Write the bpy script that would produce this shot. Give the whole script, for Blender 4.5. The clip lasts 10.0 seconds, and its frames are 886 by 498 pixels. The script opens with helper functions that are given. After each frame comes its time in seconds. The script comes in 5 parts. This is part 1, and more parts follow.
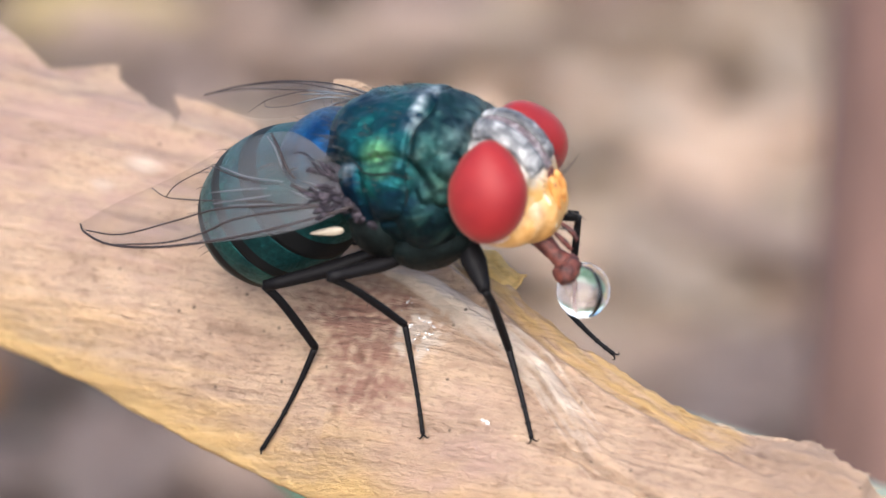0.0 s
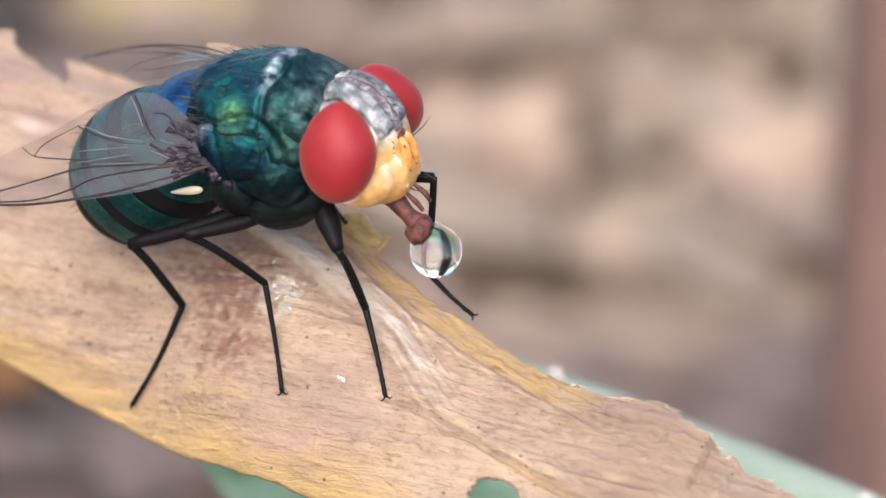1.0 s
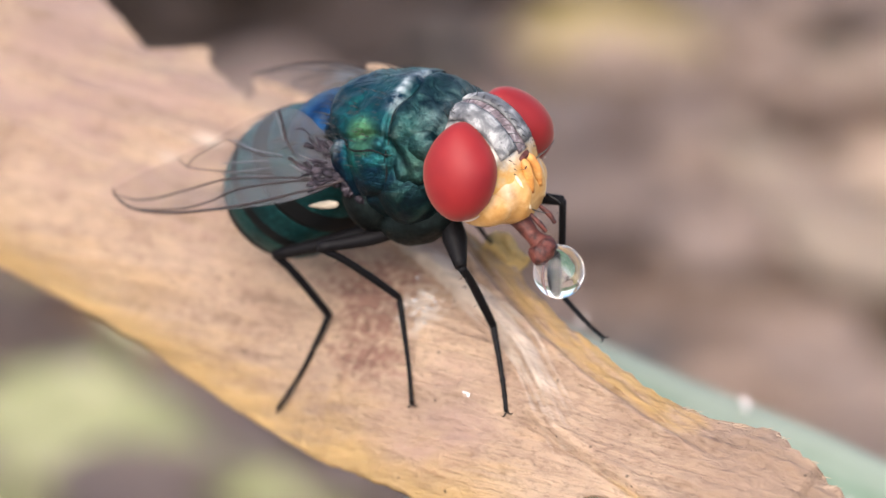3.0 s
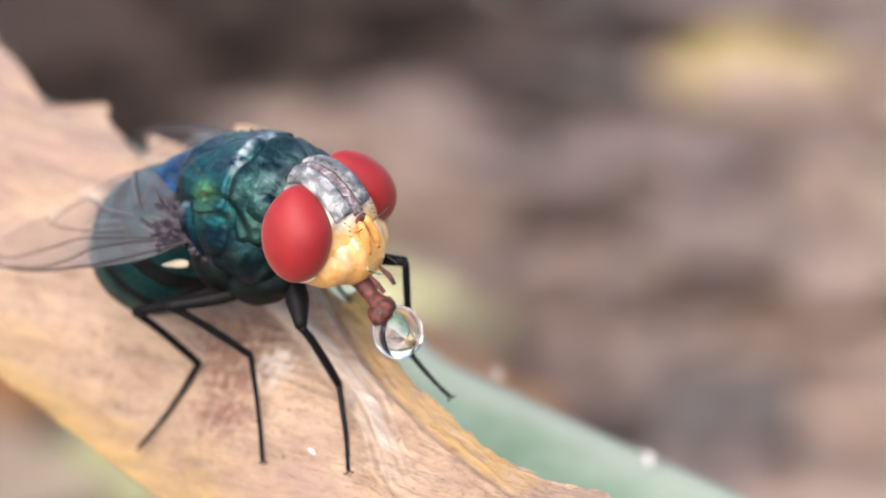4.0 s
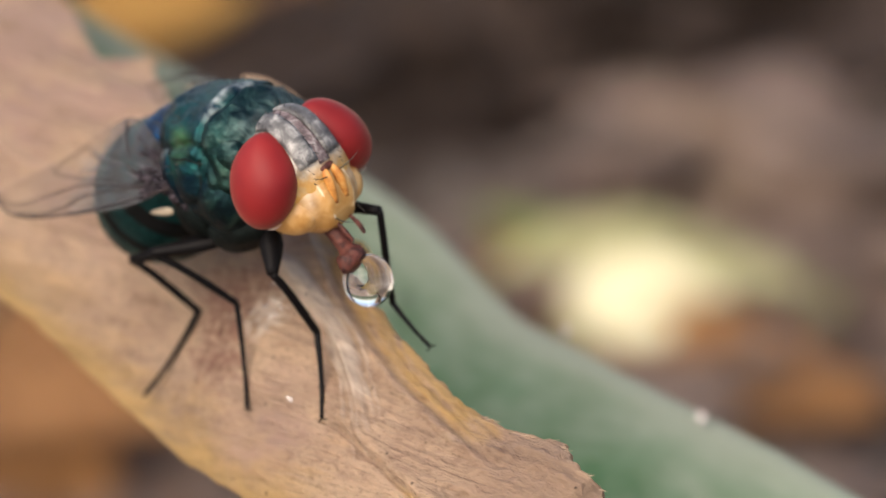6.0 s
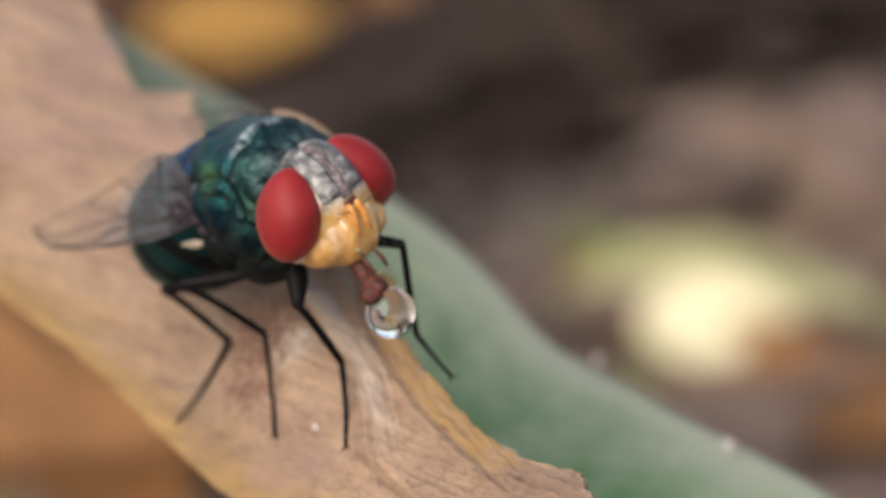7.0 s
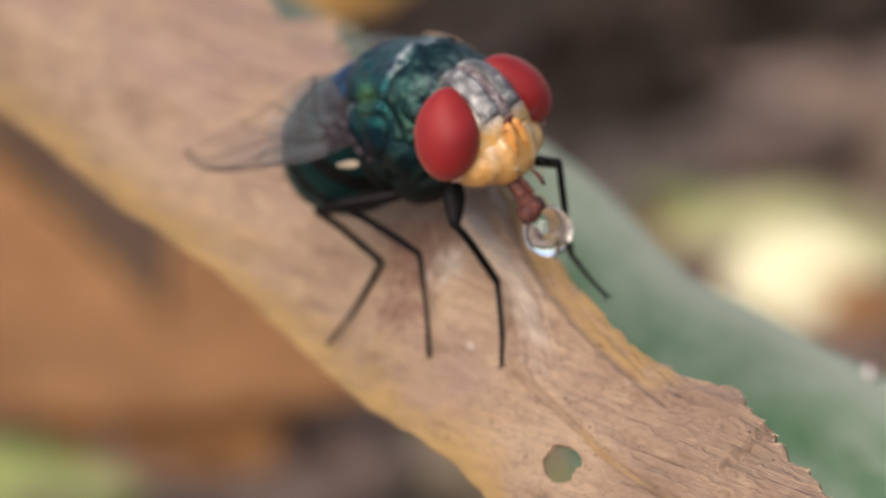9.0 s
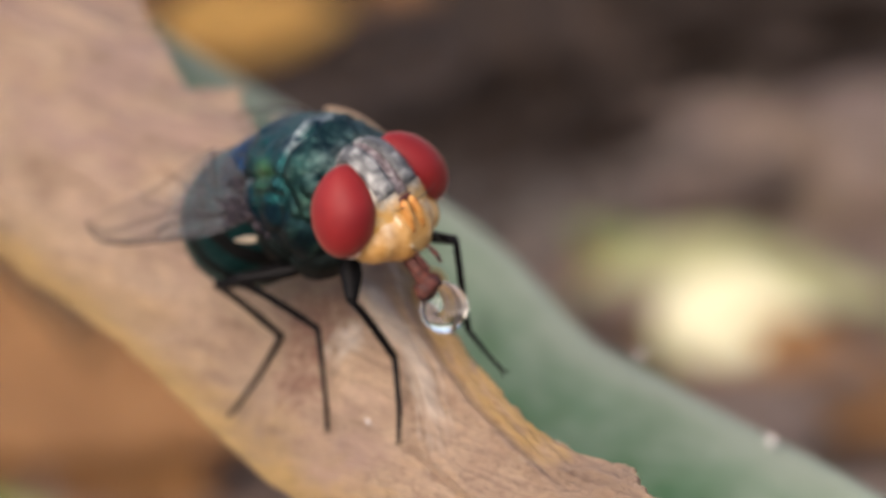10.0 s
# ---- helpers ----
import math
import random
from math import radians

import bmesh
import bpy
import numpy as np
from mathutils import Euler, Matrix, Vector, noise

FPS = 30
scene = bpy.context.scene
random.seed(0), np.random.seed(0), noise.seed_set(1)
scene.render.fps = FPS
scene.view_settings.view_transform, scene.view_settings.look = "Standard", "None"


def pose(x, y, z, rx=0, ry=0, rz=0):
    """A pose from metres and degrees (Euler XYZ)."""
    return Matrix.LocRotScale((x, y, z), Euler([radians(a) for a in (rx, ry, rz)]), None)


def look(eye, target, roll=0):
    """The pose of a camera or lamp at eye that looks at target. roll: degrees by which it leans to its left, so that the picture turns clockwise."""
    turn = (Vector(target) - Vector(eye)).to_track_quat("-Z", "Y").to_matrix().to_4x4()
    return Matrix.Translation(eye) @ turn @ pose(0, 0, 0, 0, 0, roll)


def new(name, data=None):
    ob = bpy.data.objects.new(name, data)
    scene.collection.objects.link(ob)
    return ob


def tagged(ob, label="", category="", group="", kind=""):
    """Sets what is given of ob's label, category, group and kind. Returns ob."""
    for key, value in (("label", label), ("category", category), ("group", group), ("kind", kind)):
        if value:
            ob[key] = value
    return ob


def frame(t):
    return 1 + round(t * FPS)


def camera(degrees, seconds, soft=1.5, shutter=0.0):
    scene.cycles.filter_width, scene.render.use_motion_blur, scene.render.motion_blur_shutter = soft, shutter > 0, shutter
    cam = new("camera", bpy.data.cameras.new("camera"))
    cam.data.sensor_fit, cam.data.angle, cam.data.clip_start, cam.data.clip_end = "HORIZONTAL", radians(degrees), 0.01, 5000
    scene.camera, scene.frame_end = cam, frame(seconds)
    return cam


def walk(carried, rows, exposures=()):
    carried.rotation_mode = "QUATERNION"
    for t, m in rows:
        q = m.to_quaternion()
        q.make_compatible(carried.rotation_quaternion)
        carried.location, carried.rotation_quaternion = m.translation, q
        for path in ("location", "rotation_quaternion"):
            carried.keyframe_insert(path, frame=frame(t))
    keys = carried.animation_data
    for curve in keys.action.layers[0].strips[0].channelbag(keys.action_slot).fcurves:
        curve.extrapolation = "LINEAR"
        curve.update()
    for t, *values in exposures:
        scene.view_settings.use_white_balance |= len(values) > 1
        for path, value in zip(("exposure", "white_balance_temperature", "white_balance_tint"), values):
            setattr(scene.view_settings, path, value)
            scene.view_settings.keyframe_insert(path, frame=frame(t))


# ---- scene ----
# a blow fly on a dry leaf blade, at true size; all shapes below are given in millimetres
cam = camera(14, 10.0)
cam.data.dof.use_dof, cam.data.dof.focus_distance, cam.data.dof.aperture_fstop = True, 0.0852, 70.0
PATH = [
    (0.0, look((-0.00123, -0.07585, 0.03777), (-0.00123, 0.01025, -0.00238), -0.00)),
    (0.3, look((-0.00072, -0.07698, 0.03641), (-0.00047, 0.00971, -0.00246), 0.19)),
    (0.5, look((0.00038, -0.07742, 0.03605), (-0.00067, 0.00890, -0.00361), -0.08)),
    (0.7, look((0.00239, -0.07752, 0.03629), (-0.00030, 0.00933, -0.00211), -0.42)),
    (0.8, look((0.00350, -0.07753, 0.03658), (0.00045, 0.00932, -0.00181), -0.46)),
    (1.0, look((0.00532, -0.07762, 0.03752), (0.00177, 0.00845, -0.00254), -0.44)),
    (1.2, look((0.00607, -0.07797, 0.03879), (0.00205, 0.00828, -0.00084), -0.33)),
    (1.3, look((0.00625, -0.07817, 0.03937), (0.00122, 0.00813, -0.00004), -0.47)),
    (1.5, look((0.00684, -0.07838, 0.03994), (-0.00062, 0.00744, -0.00010), -0.90)),
    (1.7, look((0.00838, -0.07834, 0.03960), (-0.00045, 0.00696, -0.00127), -1.09)),
    (1.8, look((0.00944, -0.07830, 0.03927), (0.00040, 0.00666, -0.00226), -1.07)),
    (2.0, look((0.01186, -0.07821, 0.03860), (0.00089, 0.00735, -0.00121), -1.46)),
    (2.2, look((0.01421, -0.07815, 0.03824), (-0.00012, 0.00678, -0.00186), -2.30)),
    (2.3, look((0.01513, -0.07813, 0.03814), (0.00005, 0.00658, -0.00214), -2.44)),
    (2.5, look((0.01599, -0.07811, 0.03798), (0.00088, 0.00710, -0.00122), -2.15)),
    (2.7, look((0.01551, -0.07853, 0.03776), (-0.00061, 0.00661, -0.00117), -2.02)),
    (3.8, look((0.02178, -0.07723, 0.03743), (-0.00139, 0.00682, -0.00032), -3.52)),
    (4.0, look((0.02559, -0.07691, 0.03851), (0.00099, 0.00666, 0.00062), -3.65)),
    (4.2, look((0.02837, -0.07676, 0.03850), (0.00219, 0.00657, 0.00114), -3.89)),
    (4.3, look((0.02929, -0.07673, 0.03847), (0.00228, 0.00619, 0.00079), -4.07)),
    (4.5, look((0.03059, -0.07672, 0.03833), (0.00162, 0.00533, 0.00020), -4.53)),
    (4.7, look((0.03159, -0.07702, 0.03792), (0.00024, 0.00392, -0.00069), -5.08)),
    (4.8, look((0.03201, -0.07727, 0.03761), (0.00081, 0.00386, -0.00072), -4.92)),
    (5.0, look((0.03264, -0.07757, 0.03691), (0.00058, 0.00367, -0.00047), -4.90)),
    (5.5, look((0.03427, -0.07695, 0.03583), (-0.00103, 0.00291, -0.00160), -5.53)),
    (5.8, look((0.03679, -0.07429, 0.03631), (-0.00006, 0.00515, -0.00052), -6.29)),
    (6.0, look((0.03789, -0.07312, 0.03657), (0.00075, 0.00607, -0.00052), -6.58)),
    (6.2, look((0.03803, -0.07417, 0.03654), (0.00086, 0.00521, -0.00010), -6.85)),
    (7.3, look((0.04179, -0.07367, 0.03787), (0.00159, 0.00428, 0.00137), -7.13)),
    (7.5, look((0.04230, -0.07354, 0.03679), (0.00184, 0.00432, 0.00038), -7.28)),
    (7.8, look((0.04184, -0.07421, 0.03755), (0.00035, 0.00338, 0.00174), -7.37)),
    (8.0, look((0.04114, -0.07486, 0.03797), (0.00021, 0.00294, 0.00196), -7.07)),
    (8.2, look((0.04027, -0.07519, 0.03778), (0.00023, 0.00272, 0.00102), -6.83)),
    (8.5, look((0.03909, -0.07543, 0.03721), (-0.00266, 0.00186, 0.00104), -7.33)),
    (8.7, look((0.03863, -0.07573, 0.03699), (-0.00298, 0.00141, 0.00034), -7.40)),
    (9.0, look((0.03842, -0.07604, 0.03690), (-0.00231, 0.00143, -0.00005), -7.30)),
    (9.5, look((0.03924, -0.07577, 0.03748), (-0.00071, 0.00228, 0.00091), -6.88)),
    (10.0, look((0.03960, -0.07512, 0.03808), (0.00005, 0.00314, 0.00151), -6.90)),
]
walk(cam, PATH, exposures=[(0.0, 1.62, 6200, 9), (1.5, 1.5, 6250, 9), (2.0, 1.42, 6300, 9), (2.5, 1.55, 6400, 11), (3.8, 1.47, 6550, 11), (4.0, 1.74, 6450, 11), (5.0, 1.64, 6500, 11), (5.4, 1.58, 6700, 12), (6.1, 0.92, 7300, 12), (7.3, 0.9, 7100, 11), (10.0, 0.9, 7050, 13)])

# ---- daylight: bright haze, a soft high sun ----
SUN_ELEVATION, SUN_AZIMUTH = 48.0, 188.0
world = bpy.data.worlds.new("daylight")
scene.world = world
world.use_nodes = True
wn = world.node_tree.nodes
sky = wn.new("ShaderNodeTexSky")
sky.sky_type, sky.sun_disc = "NISHITA", False
sky.sun_elevation, sky.sun_rotation = radians(SUN_ELEVATION), radians(SUN_AZIMUTH)
sky.dust_density, sky.air_density, sky.ozone_density = 3.0, 1.0, 0.6
wn["Background"].inputs["Strength"].default_value = 0.15
world.node_tree.links.new(sky.outputs[0], wn["Background"].inputs["Color"])
sun_data = bpy.data.lights.new("sun", "SUN")
sun_data.energy, sun_data.angle, sun_data.color = 2.0, radians(58), (1.0, 0.93, 0.84)
sun = new("sun", sun_data)
_a, _e = radians(SUN_AZIMUTH), radians(SUN_ELEVATION)
sun_way = Vector((math.sin(_a) * math.cos(_e), math.cos(_a) * math.cos(_e), math.sin(_e)))
sun.matrix_world = look(sun_way * 2.0, (0, 0, 0))

# ---- materials ----
def material(name, rough=0.5, metal=0.0, base=(0.5, 0.5, 0.5)):
    m = bpy.data.materials.new(name)
    m.use_nodes = True
    nt = m.node_tree
    b = nt.nodes["Principled BSDF"]
    b.inputs["Base Color"].default_value = (*base, 1)
    b.inputs["Roughness"].default_value, b.inputs["Metallic"].default_value = rough, metal
    return m, nt, b


def mapped(nt, scale=(1, 1, 1), turn=(0, 0, 0), shift=(0, 0, 0)):
    """Object coordinates in millimetres, stretched by scale."""
    tc, mp = nt.nodes.new("ShaderNodeTexCoord"), nt.nodes.new("ShaderNodeMapping")
    mp.inputs["Scale"].default_value = [1000 * s for s in scale]
    mp.inputs["Rotation"].default_value = [radians(a) for a in turn]
    mp.inputs["Location"].default_value = shift
    nt.links.new(tc.outputs["Object"], mp.inputs["Vector"])
    return mp.outputs[0]


def noise_of(nt, vec, scale, detail=4.0, rough=0.55, distort=0.0):
    n = nt.nodes.new("ShaderNodeTexNoise")
    n.inputs["Scale"].default_value, n.inputs["Detail"].default_value = scale, detail
    n.inputs["Roughness"].default_value, n.inputs["Distortion"].default_value = rough, distort
    nt.links.new(vec, n.inputs["Vector"])
    return n.outputs["Fac"]


def cells_of(nt, vec, scale, feature="F1"):
    n = nt.nodes.new("ShaderNodeTexVoronoi")
    n.feature = feature
    n.inputs["Scale"].default_value = scale
    nt.links.new(vec, n.inputs["Vector"])
    return n.outputs["Distance"]


def ramp_of(nt, fac, stops):
    r = nt.nodes.new("ShaderNodeValToRGB")
    el = r.color_ramp.elements
    while len(el) < len(stops):
        el.new(0.5)
    for e, (p, c) in zip(el, stops):
        e.position, e.color = p, (*c, 1) if len(c) == 3 else c
    nt.links.new(fac, r.inputs["Fac"])
    return r.outputs["Color"]


def grey(v):
    return (v, v, v)


def blend(nt, fac, a, b, mode="MIX"):
    m = nt.nodes.new("ShaderNodeMix")
    m.data_type, m.blend_type = "RGBA", mode
    for k, v in ((0, fac), (6, a), (7, b)):
        if isinstance(v, (int, float)):
            m.inputs[k].default_value = v
        elif isinstance(v, tuple):
            m.inputs[k].default_value = (*v, 1)
        else:
            nt.links.new(v, m.inputs[k])
    return m.outputs[2]


def maths(nt, op, a, b=0.0, clamp=False):
    m = nt.nodes.new("ShaderNodeMath")
    m.operation, m.use_clamp = op, clamp
    for k, v in ((0, a), (1, b)):
        if isinstance(v, (int, float)):
            m.inputs[k].default_value = v
        else:
            nt.links.new(v, m.inputs[k])
    return m.outputs[0]


def axis_of(nt, vec, axis):
    s = nt.nodes.new("ShaderNodeSeparateXYZ")
    nt.links.new(vec, s.inputs[0])
    return s.outputs[axis]


def relief(nt, bsdf, height, strength, distance_mm):
    b = nt.nodes.new("ShaderNodeBump")
    b.inputs["Strength"].default_value, b.inputs["Distance"].default_value = strength, distance_mm * 0.001
    nt.links.new(height, b.inputs["Height"])
    nt.links.new(b.outputs[0], bsdf.inputs["Normal"])


def make_cuticle(name, stops, scale=0.7, rough=0.3, pits=9.0, dust=0.0):
    """Metallic insect cuticle with drifting colour, fine pits and a pale dusting."""
    m, nt, b = material(name, rough, 0.9)
    v = mapped(nt)
    big = noise_of(nt, v, scale, 3, 0.55, 0.9)
    col = ramp_of(nt, big, stops)
    fine = noise_of(nt, v, pits, 5, 0.75)
    mid = noise_of(nt, v, 2.6, 4, 0.65, 0.6)
    col = blend(nt, 0.7, col, ramp_of(nt, fine, [(0.34, grey(0.3)), (0.66, grey(1.3))]), "MULTIPLY")
    col = blend(nt, 0.5, col, ramp_of(nt, mid, [(0.35, grey(0.35)), (0.65, grey(1.2))]), "MULTIPLY")
    r = ramp_of(nt, fine, [(0.3, grey(rough + 0.2)), (0.75, grey(rough - 0.08))])
    if dust:
        n_ = noise_of(nt, mapped(nt, (1.4, 0.7, 0.7)), 1.1, 5, 0.7, 0.5)
        n_ = maths(nt, "ADD", n_, maths(nt, "MULTIPLY", maths(nt, "SUBTRACT", axis_of(nt, v, 0), 0.9), 0.05))
        f = ramp_of(nt, n_, [(0.54, grey(0.0)), (0.68, grey(dust))])
        col = blend(nt, f, col, (0.17, 0.2, 0.21))
        r = blend(nt, f, r, (0.6, 0.6, 0.6))
        nt.links.new(maths(nt, "SUBTRACT", 0.9, maths(nt, "MULTIPLY", f, 0.7)), b.inputs["Metallic"])
    nt.links.new(col, b.inputs["Base Color"])
    nt.links.new(r, b.inputs["Roughness"])
    relief(nt, b, fine, 0.5, 0.05)
    return m


def spot_of(nt, vec, centre, radius):
    """1 at a centre given in millimetres, falling softly to 0 at the radius; the same on both sides of the body."""
    mirror_y = nt.nodes.new("ShaderNodeVectorMath")
    mirror_y.operation = "ABSOLUTE"
    nt.links.new(vec, mirror_y.inputs[0])
    sx, sy = nt.nodes.new("ShaderNodeSeparateXYZ"), nt.nodes.new("ShaderNodeSeparateXYZ")
    nt.links.new(vec, sx.inputs[0])
    nt.links.new(mirror_y.outputs[0], sy.inputs[0])
    join = nt.nodes.new("ShaderNodeCombineXYZ")
    nt.links.new(sx.outputs[0], join.inputs[0])
    nt.links.new(sy.outputs[1], join.inputs[1])
    nt.links.new(sx.outputs[2], join.inputs[2])
    d = nt.nodes.new("ShaderNodeVectorMath")
    d.operation = "DISTANCE"
    nt.links.new(join.outputs[0], d.inputs[0])
    d.inputs[1].default_value = (centre[0], abs(centre[1]), centre[2])
    return maths(nt, "SUBTRACT", 1.0, maths(nt, "DIVIDE", d.outputs["Value"], radius), True)


def make_thorax(name):
    """Dark teal metal with fine pits: brighter behind the suture, dull grey-green before it, with pale dust along it."""
    m, nt, b = material(name, 0.36, 0.9)
    v = mapped(nt)
    big = noise_of(nt, v, 0.75, 4, 0.6, 0.5)
    fine = noise_of(nt, v, 9.0, 5, 0.7)
    mid = noise_of(nt, mapped(nt, (1.0, 1.5, 1.5)), 1.5, 5, 0.62, 0.6)
    x, y = axis_of(nt, v, 0), axis_of(nt, v, 1)
    # distance before (+) or behind (-) the suture that crosses the back
    ahead = maths(nt, "SUBTRACT", maths(nt, "ADD", x, maths(nt, "MULTIPLY", maths(nt, "MULTIPLY", y, y), 0.14)), 1.32)
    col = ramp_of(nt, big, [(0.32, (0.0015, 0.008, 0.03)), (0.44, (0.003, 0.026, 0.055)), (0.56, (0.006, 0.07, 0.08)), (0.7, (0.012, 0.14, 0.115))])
    # gold and teal highlights and the shaded lower side are painted into the colour
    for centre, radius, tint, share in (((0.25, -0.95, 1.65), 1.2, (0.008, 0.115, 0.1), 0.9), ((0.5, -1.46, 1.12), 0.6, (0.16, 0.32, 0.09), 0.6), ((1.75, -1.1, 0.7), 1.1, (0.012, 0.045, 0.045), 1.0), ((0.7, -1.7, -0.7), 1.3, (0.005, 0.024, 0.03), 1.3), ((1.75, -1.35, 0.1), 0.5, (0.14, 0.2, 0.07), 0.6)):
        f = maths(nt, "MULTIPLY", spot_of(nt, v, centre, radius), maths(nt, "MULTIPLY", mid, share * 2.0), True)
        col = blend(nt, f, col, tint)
    front = maths(nt, "MULTIPLY", maths(nt, "ADD", ahead, maths(nt, "SUBTRACT", mid, 0.5)), 3.0, True)
    col = blend(nt, maths(nt, "MULTIPLY", front, 0.8), col, ramp_of(nt, mid, [(0.38, (0.004, 0.016, 0.022)), (0.54, (0.012, 0.045, 0.042)), (0.7, (0.05, 0.085, 0.075))]))
    col = blend(nt, 0.5, col, ramp_of(nt, fine, [(0.36, grey(0.32)), (0.64, grey(1.1))]), "MULTIPLY")
    col = blend(nt, 0.6, col, ramp_of(nt, mid, [(0.36, grey(0.32)), (0.62, grey(1.0))]), "MULTIPLY")
    line = maths(nt, "SUBTRACT", 1.0, maths(nt, "MULTIPLY", maths(nt, "ABSOLUTE", maths(nt, "SUBTRACT", ahead, 0.02)), 4.5), True)
    edge = maths(nt, "SUBTRACT", 1.0, maths(nt, "MULTIPLY", maths(nt, "ABSOLUTE", maths(nt, "SUBTRACT", maths(nt, "ABSOLUTE", y), 0.3)), 1.3), True)
    collar = maths(nt, "MULTIPLY", maths(nt, "SUBTRACT", x, 1.9), 0.8, True)
    dust = maths(nt, "MAXIMUM", maths(nt, "MULTIPLY", line, edge), maths(nt, "MULTIPLY", collar, 0.3))
    dust = maths(nt, "MAXIMUM", dust, maths(nt, "MULTIPLY", spot_of(nt, v, (-0.5, -1.4, 1.0), 0.4), 0.8))
    f = maths(nt, "MULTIPLY", dust, ramp_of(nt, mid, [(0.4, grey(0.0)), (0.56, grey(1.5))]), True)
    col = blend(nt, f, col, (0.24, 0.27, 0.28))
    nt.links.new(col, b.inputs["Base Color"])
    rough = ramp_of(nt, fine, [(0.3, grey(0.44)), (0.75, grey(0.26))])
    nt.links.new(blend(nt, f, blend(nt, maths(nt, "MULTIPLY", front, 0.6), rough, (0.5, 0.5, 0.5)), (0.65, 0.65, 0.65)), b.inputs["Roughness"])
    nt.links.new(maths(nt, "SUBTRACT", 0.9, maths(nt, "MULTIPLY", f, 0.8)), b.inputs["Metallic"])
    relief(nt, b, maths(nt, "ADD", maths(nt, "MULTIPLY", fine, 0.5), maths(nt, "MULTIPLY", mid, 1.4)), 0.5, 0.1)
    return m


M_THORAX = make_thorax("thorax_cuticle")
M_SCUTELLUM = make_cuticle("scutellum_cuticle", [(0.35, (0.002, 0.014, 0.045)), (0.52, (0.004, 0.05, 0.14)), (0.7, (0.012, 0.15, 0.26))], 0.9)
M_ABDOMEN = make_cuticle("abdomen_cuticle", [(0.3, (0.008, 0.04, 0.045)), (0.5, (0.014, 0.085, 0.09)), (0.72, (0.03, 0.15, 0.13))], 0.5, 0.36)
M_BAND, _, b = material("black_band", 0.6, 0.0, (0.003, 0.0035, 0.004))
b.inputs["Specular IOR Level"].default_value = 0.12
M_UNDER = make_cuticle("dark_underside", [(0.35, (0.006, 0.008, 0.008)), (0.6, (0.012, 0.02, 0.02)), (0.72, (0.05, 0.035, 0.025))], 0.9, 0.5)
M_LEG, nt, b = material("leg_black", 0.48, 0.0, (0.0045, 0.004, 0.0045))
b.inputs["Specular IOR Level"].default_value = 0.07
relief(nt, b, noise_of(nt, mapped(nt), 14.0, 3), 0.4, 0.04)
M_BRISTLE, _, _ = material("bristle_black", 0.5, 0.0, (0.012, 0.011, 0.01))
M_EYE, nt, b = material("eye_red", 0.55, 0.0, (0.34, 0.02, 0.02))
b.inputs["Specular IOR Level"].default_value = 0.22
v = mapped(nt)
nt.links.new(ramp_of(nt, noise_of(nt, v, 0.8, 2), [(0.3, (0.125, 0.005, 0.008)), (0.7, (0.175, 0.009, 0.01))]), b.inputs["Base Color"])
b.inputs["Sheen Weight"].default_value, b.inputs["Sheen Roughness"].default_value = 0.14, 0.4
b.inputs["Sheen Tint"].default_value = (1.0, 0.66, 0.52, 1)
relief(nt, b, cells_of(nt, v, 26.0), 0.1, 0.02)


def make_dusted(name, dark, mid, pale, scale=5.0):
    m, nt, b = material(name, 0.6)
    v = mapped(nt)
    grain = noise_of(nt, v, scale, 5, 0.65, 0.4)
    nt.links.new(ramp_of(nt, grain, [(0.34, dark), (0.5, mid), (0.66, pale)]), b.inputs["Base Color"])
    relief(nt, b, grain, 0.5, 0.08)
    return m


M_HEAD, nt, b = material("head_dusted", 0.55)
v = mapped(nt)
grain = noise_of(nt, v, 3.5, 5, 0.6, 0.3)
upper = ramp_of(nt, noise_of(nt, v, 1.6, 5, 0.65, 0.4), [(0.36, (0.03, 0.03, 0.032)), (0.5, (0.15, 0.145, 0.14)), (0.64, (0.42, 0.4, 0.37))])
lower = ramp_of(nt, grain, [(0.3, (0.4, 0.19, 0.035)), (0.5, (0.54, 0.3, 0.08)), (0.7, (0.66, 0.46, 0.22))])
blendz = maths(nt, "MULTIPLY", maths(nt, "ADD", axis_of(nt, v, 2), maths(nt, "ADD", grain, 0.55)), 1.1, True)
nt.links.new(blend(nt, blendz, lower, upper), b.inputs["Base Color"])
relief(nt, b, grain, 0.5, 0.06)
M_SILVER = make_dusted("silver_dusting", (0.02, 0.02, 0.024), (0.085, 0.085, 0.09), (0.33, 0.325, 0.32), 1.9)
M_STRIPE = make_dusted("frontal_stripe", (0.04, 0.028, 0.03), (0.12, 0.085, 0.09), (0.3, 0.27, 0.27))
M_ORBIT = make_dusted("orbit_rim", (0.3, 0.2, 0.18), (0.5, 0.38, 0.34), (0.62, 0.5, 0.46), 2.0)
M_CREAMY = make_dusted("cream_ridge", (0.4, 0.27, 0.14), (0.56, 0.44, 0.29), (0.68, 0.58, 0.45), 3.0)
M_ANTENNA = make_dusted("antenna_orange", (0.3, 0.1, 0.018), (0.44, 0.19, 0.04), (0.56, 0.32, 0.11), 2.0)
M_FACE, nt, b = material("face_amber", 0.42)
v = mapped(nt)
nt.links.new(ramp_of(nt, noise_of(nt, v, 2.6, 4, 0.6, 0.5), [(0.3, (0.33, 0.16, 0.04)), (0.48, (0.41, 0.22, 0.07)), (0.68, (0.5, 0.31, 0.13))]), b.inputs["Base Color"])
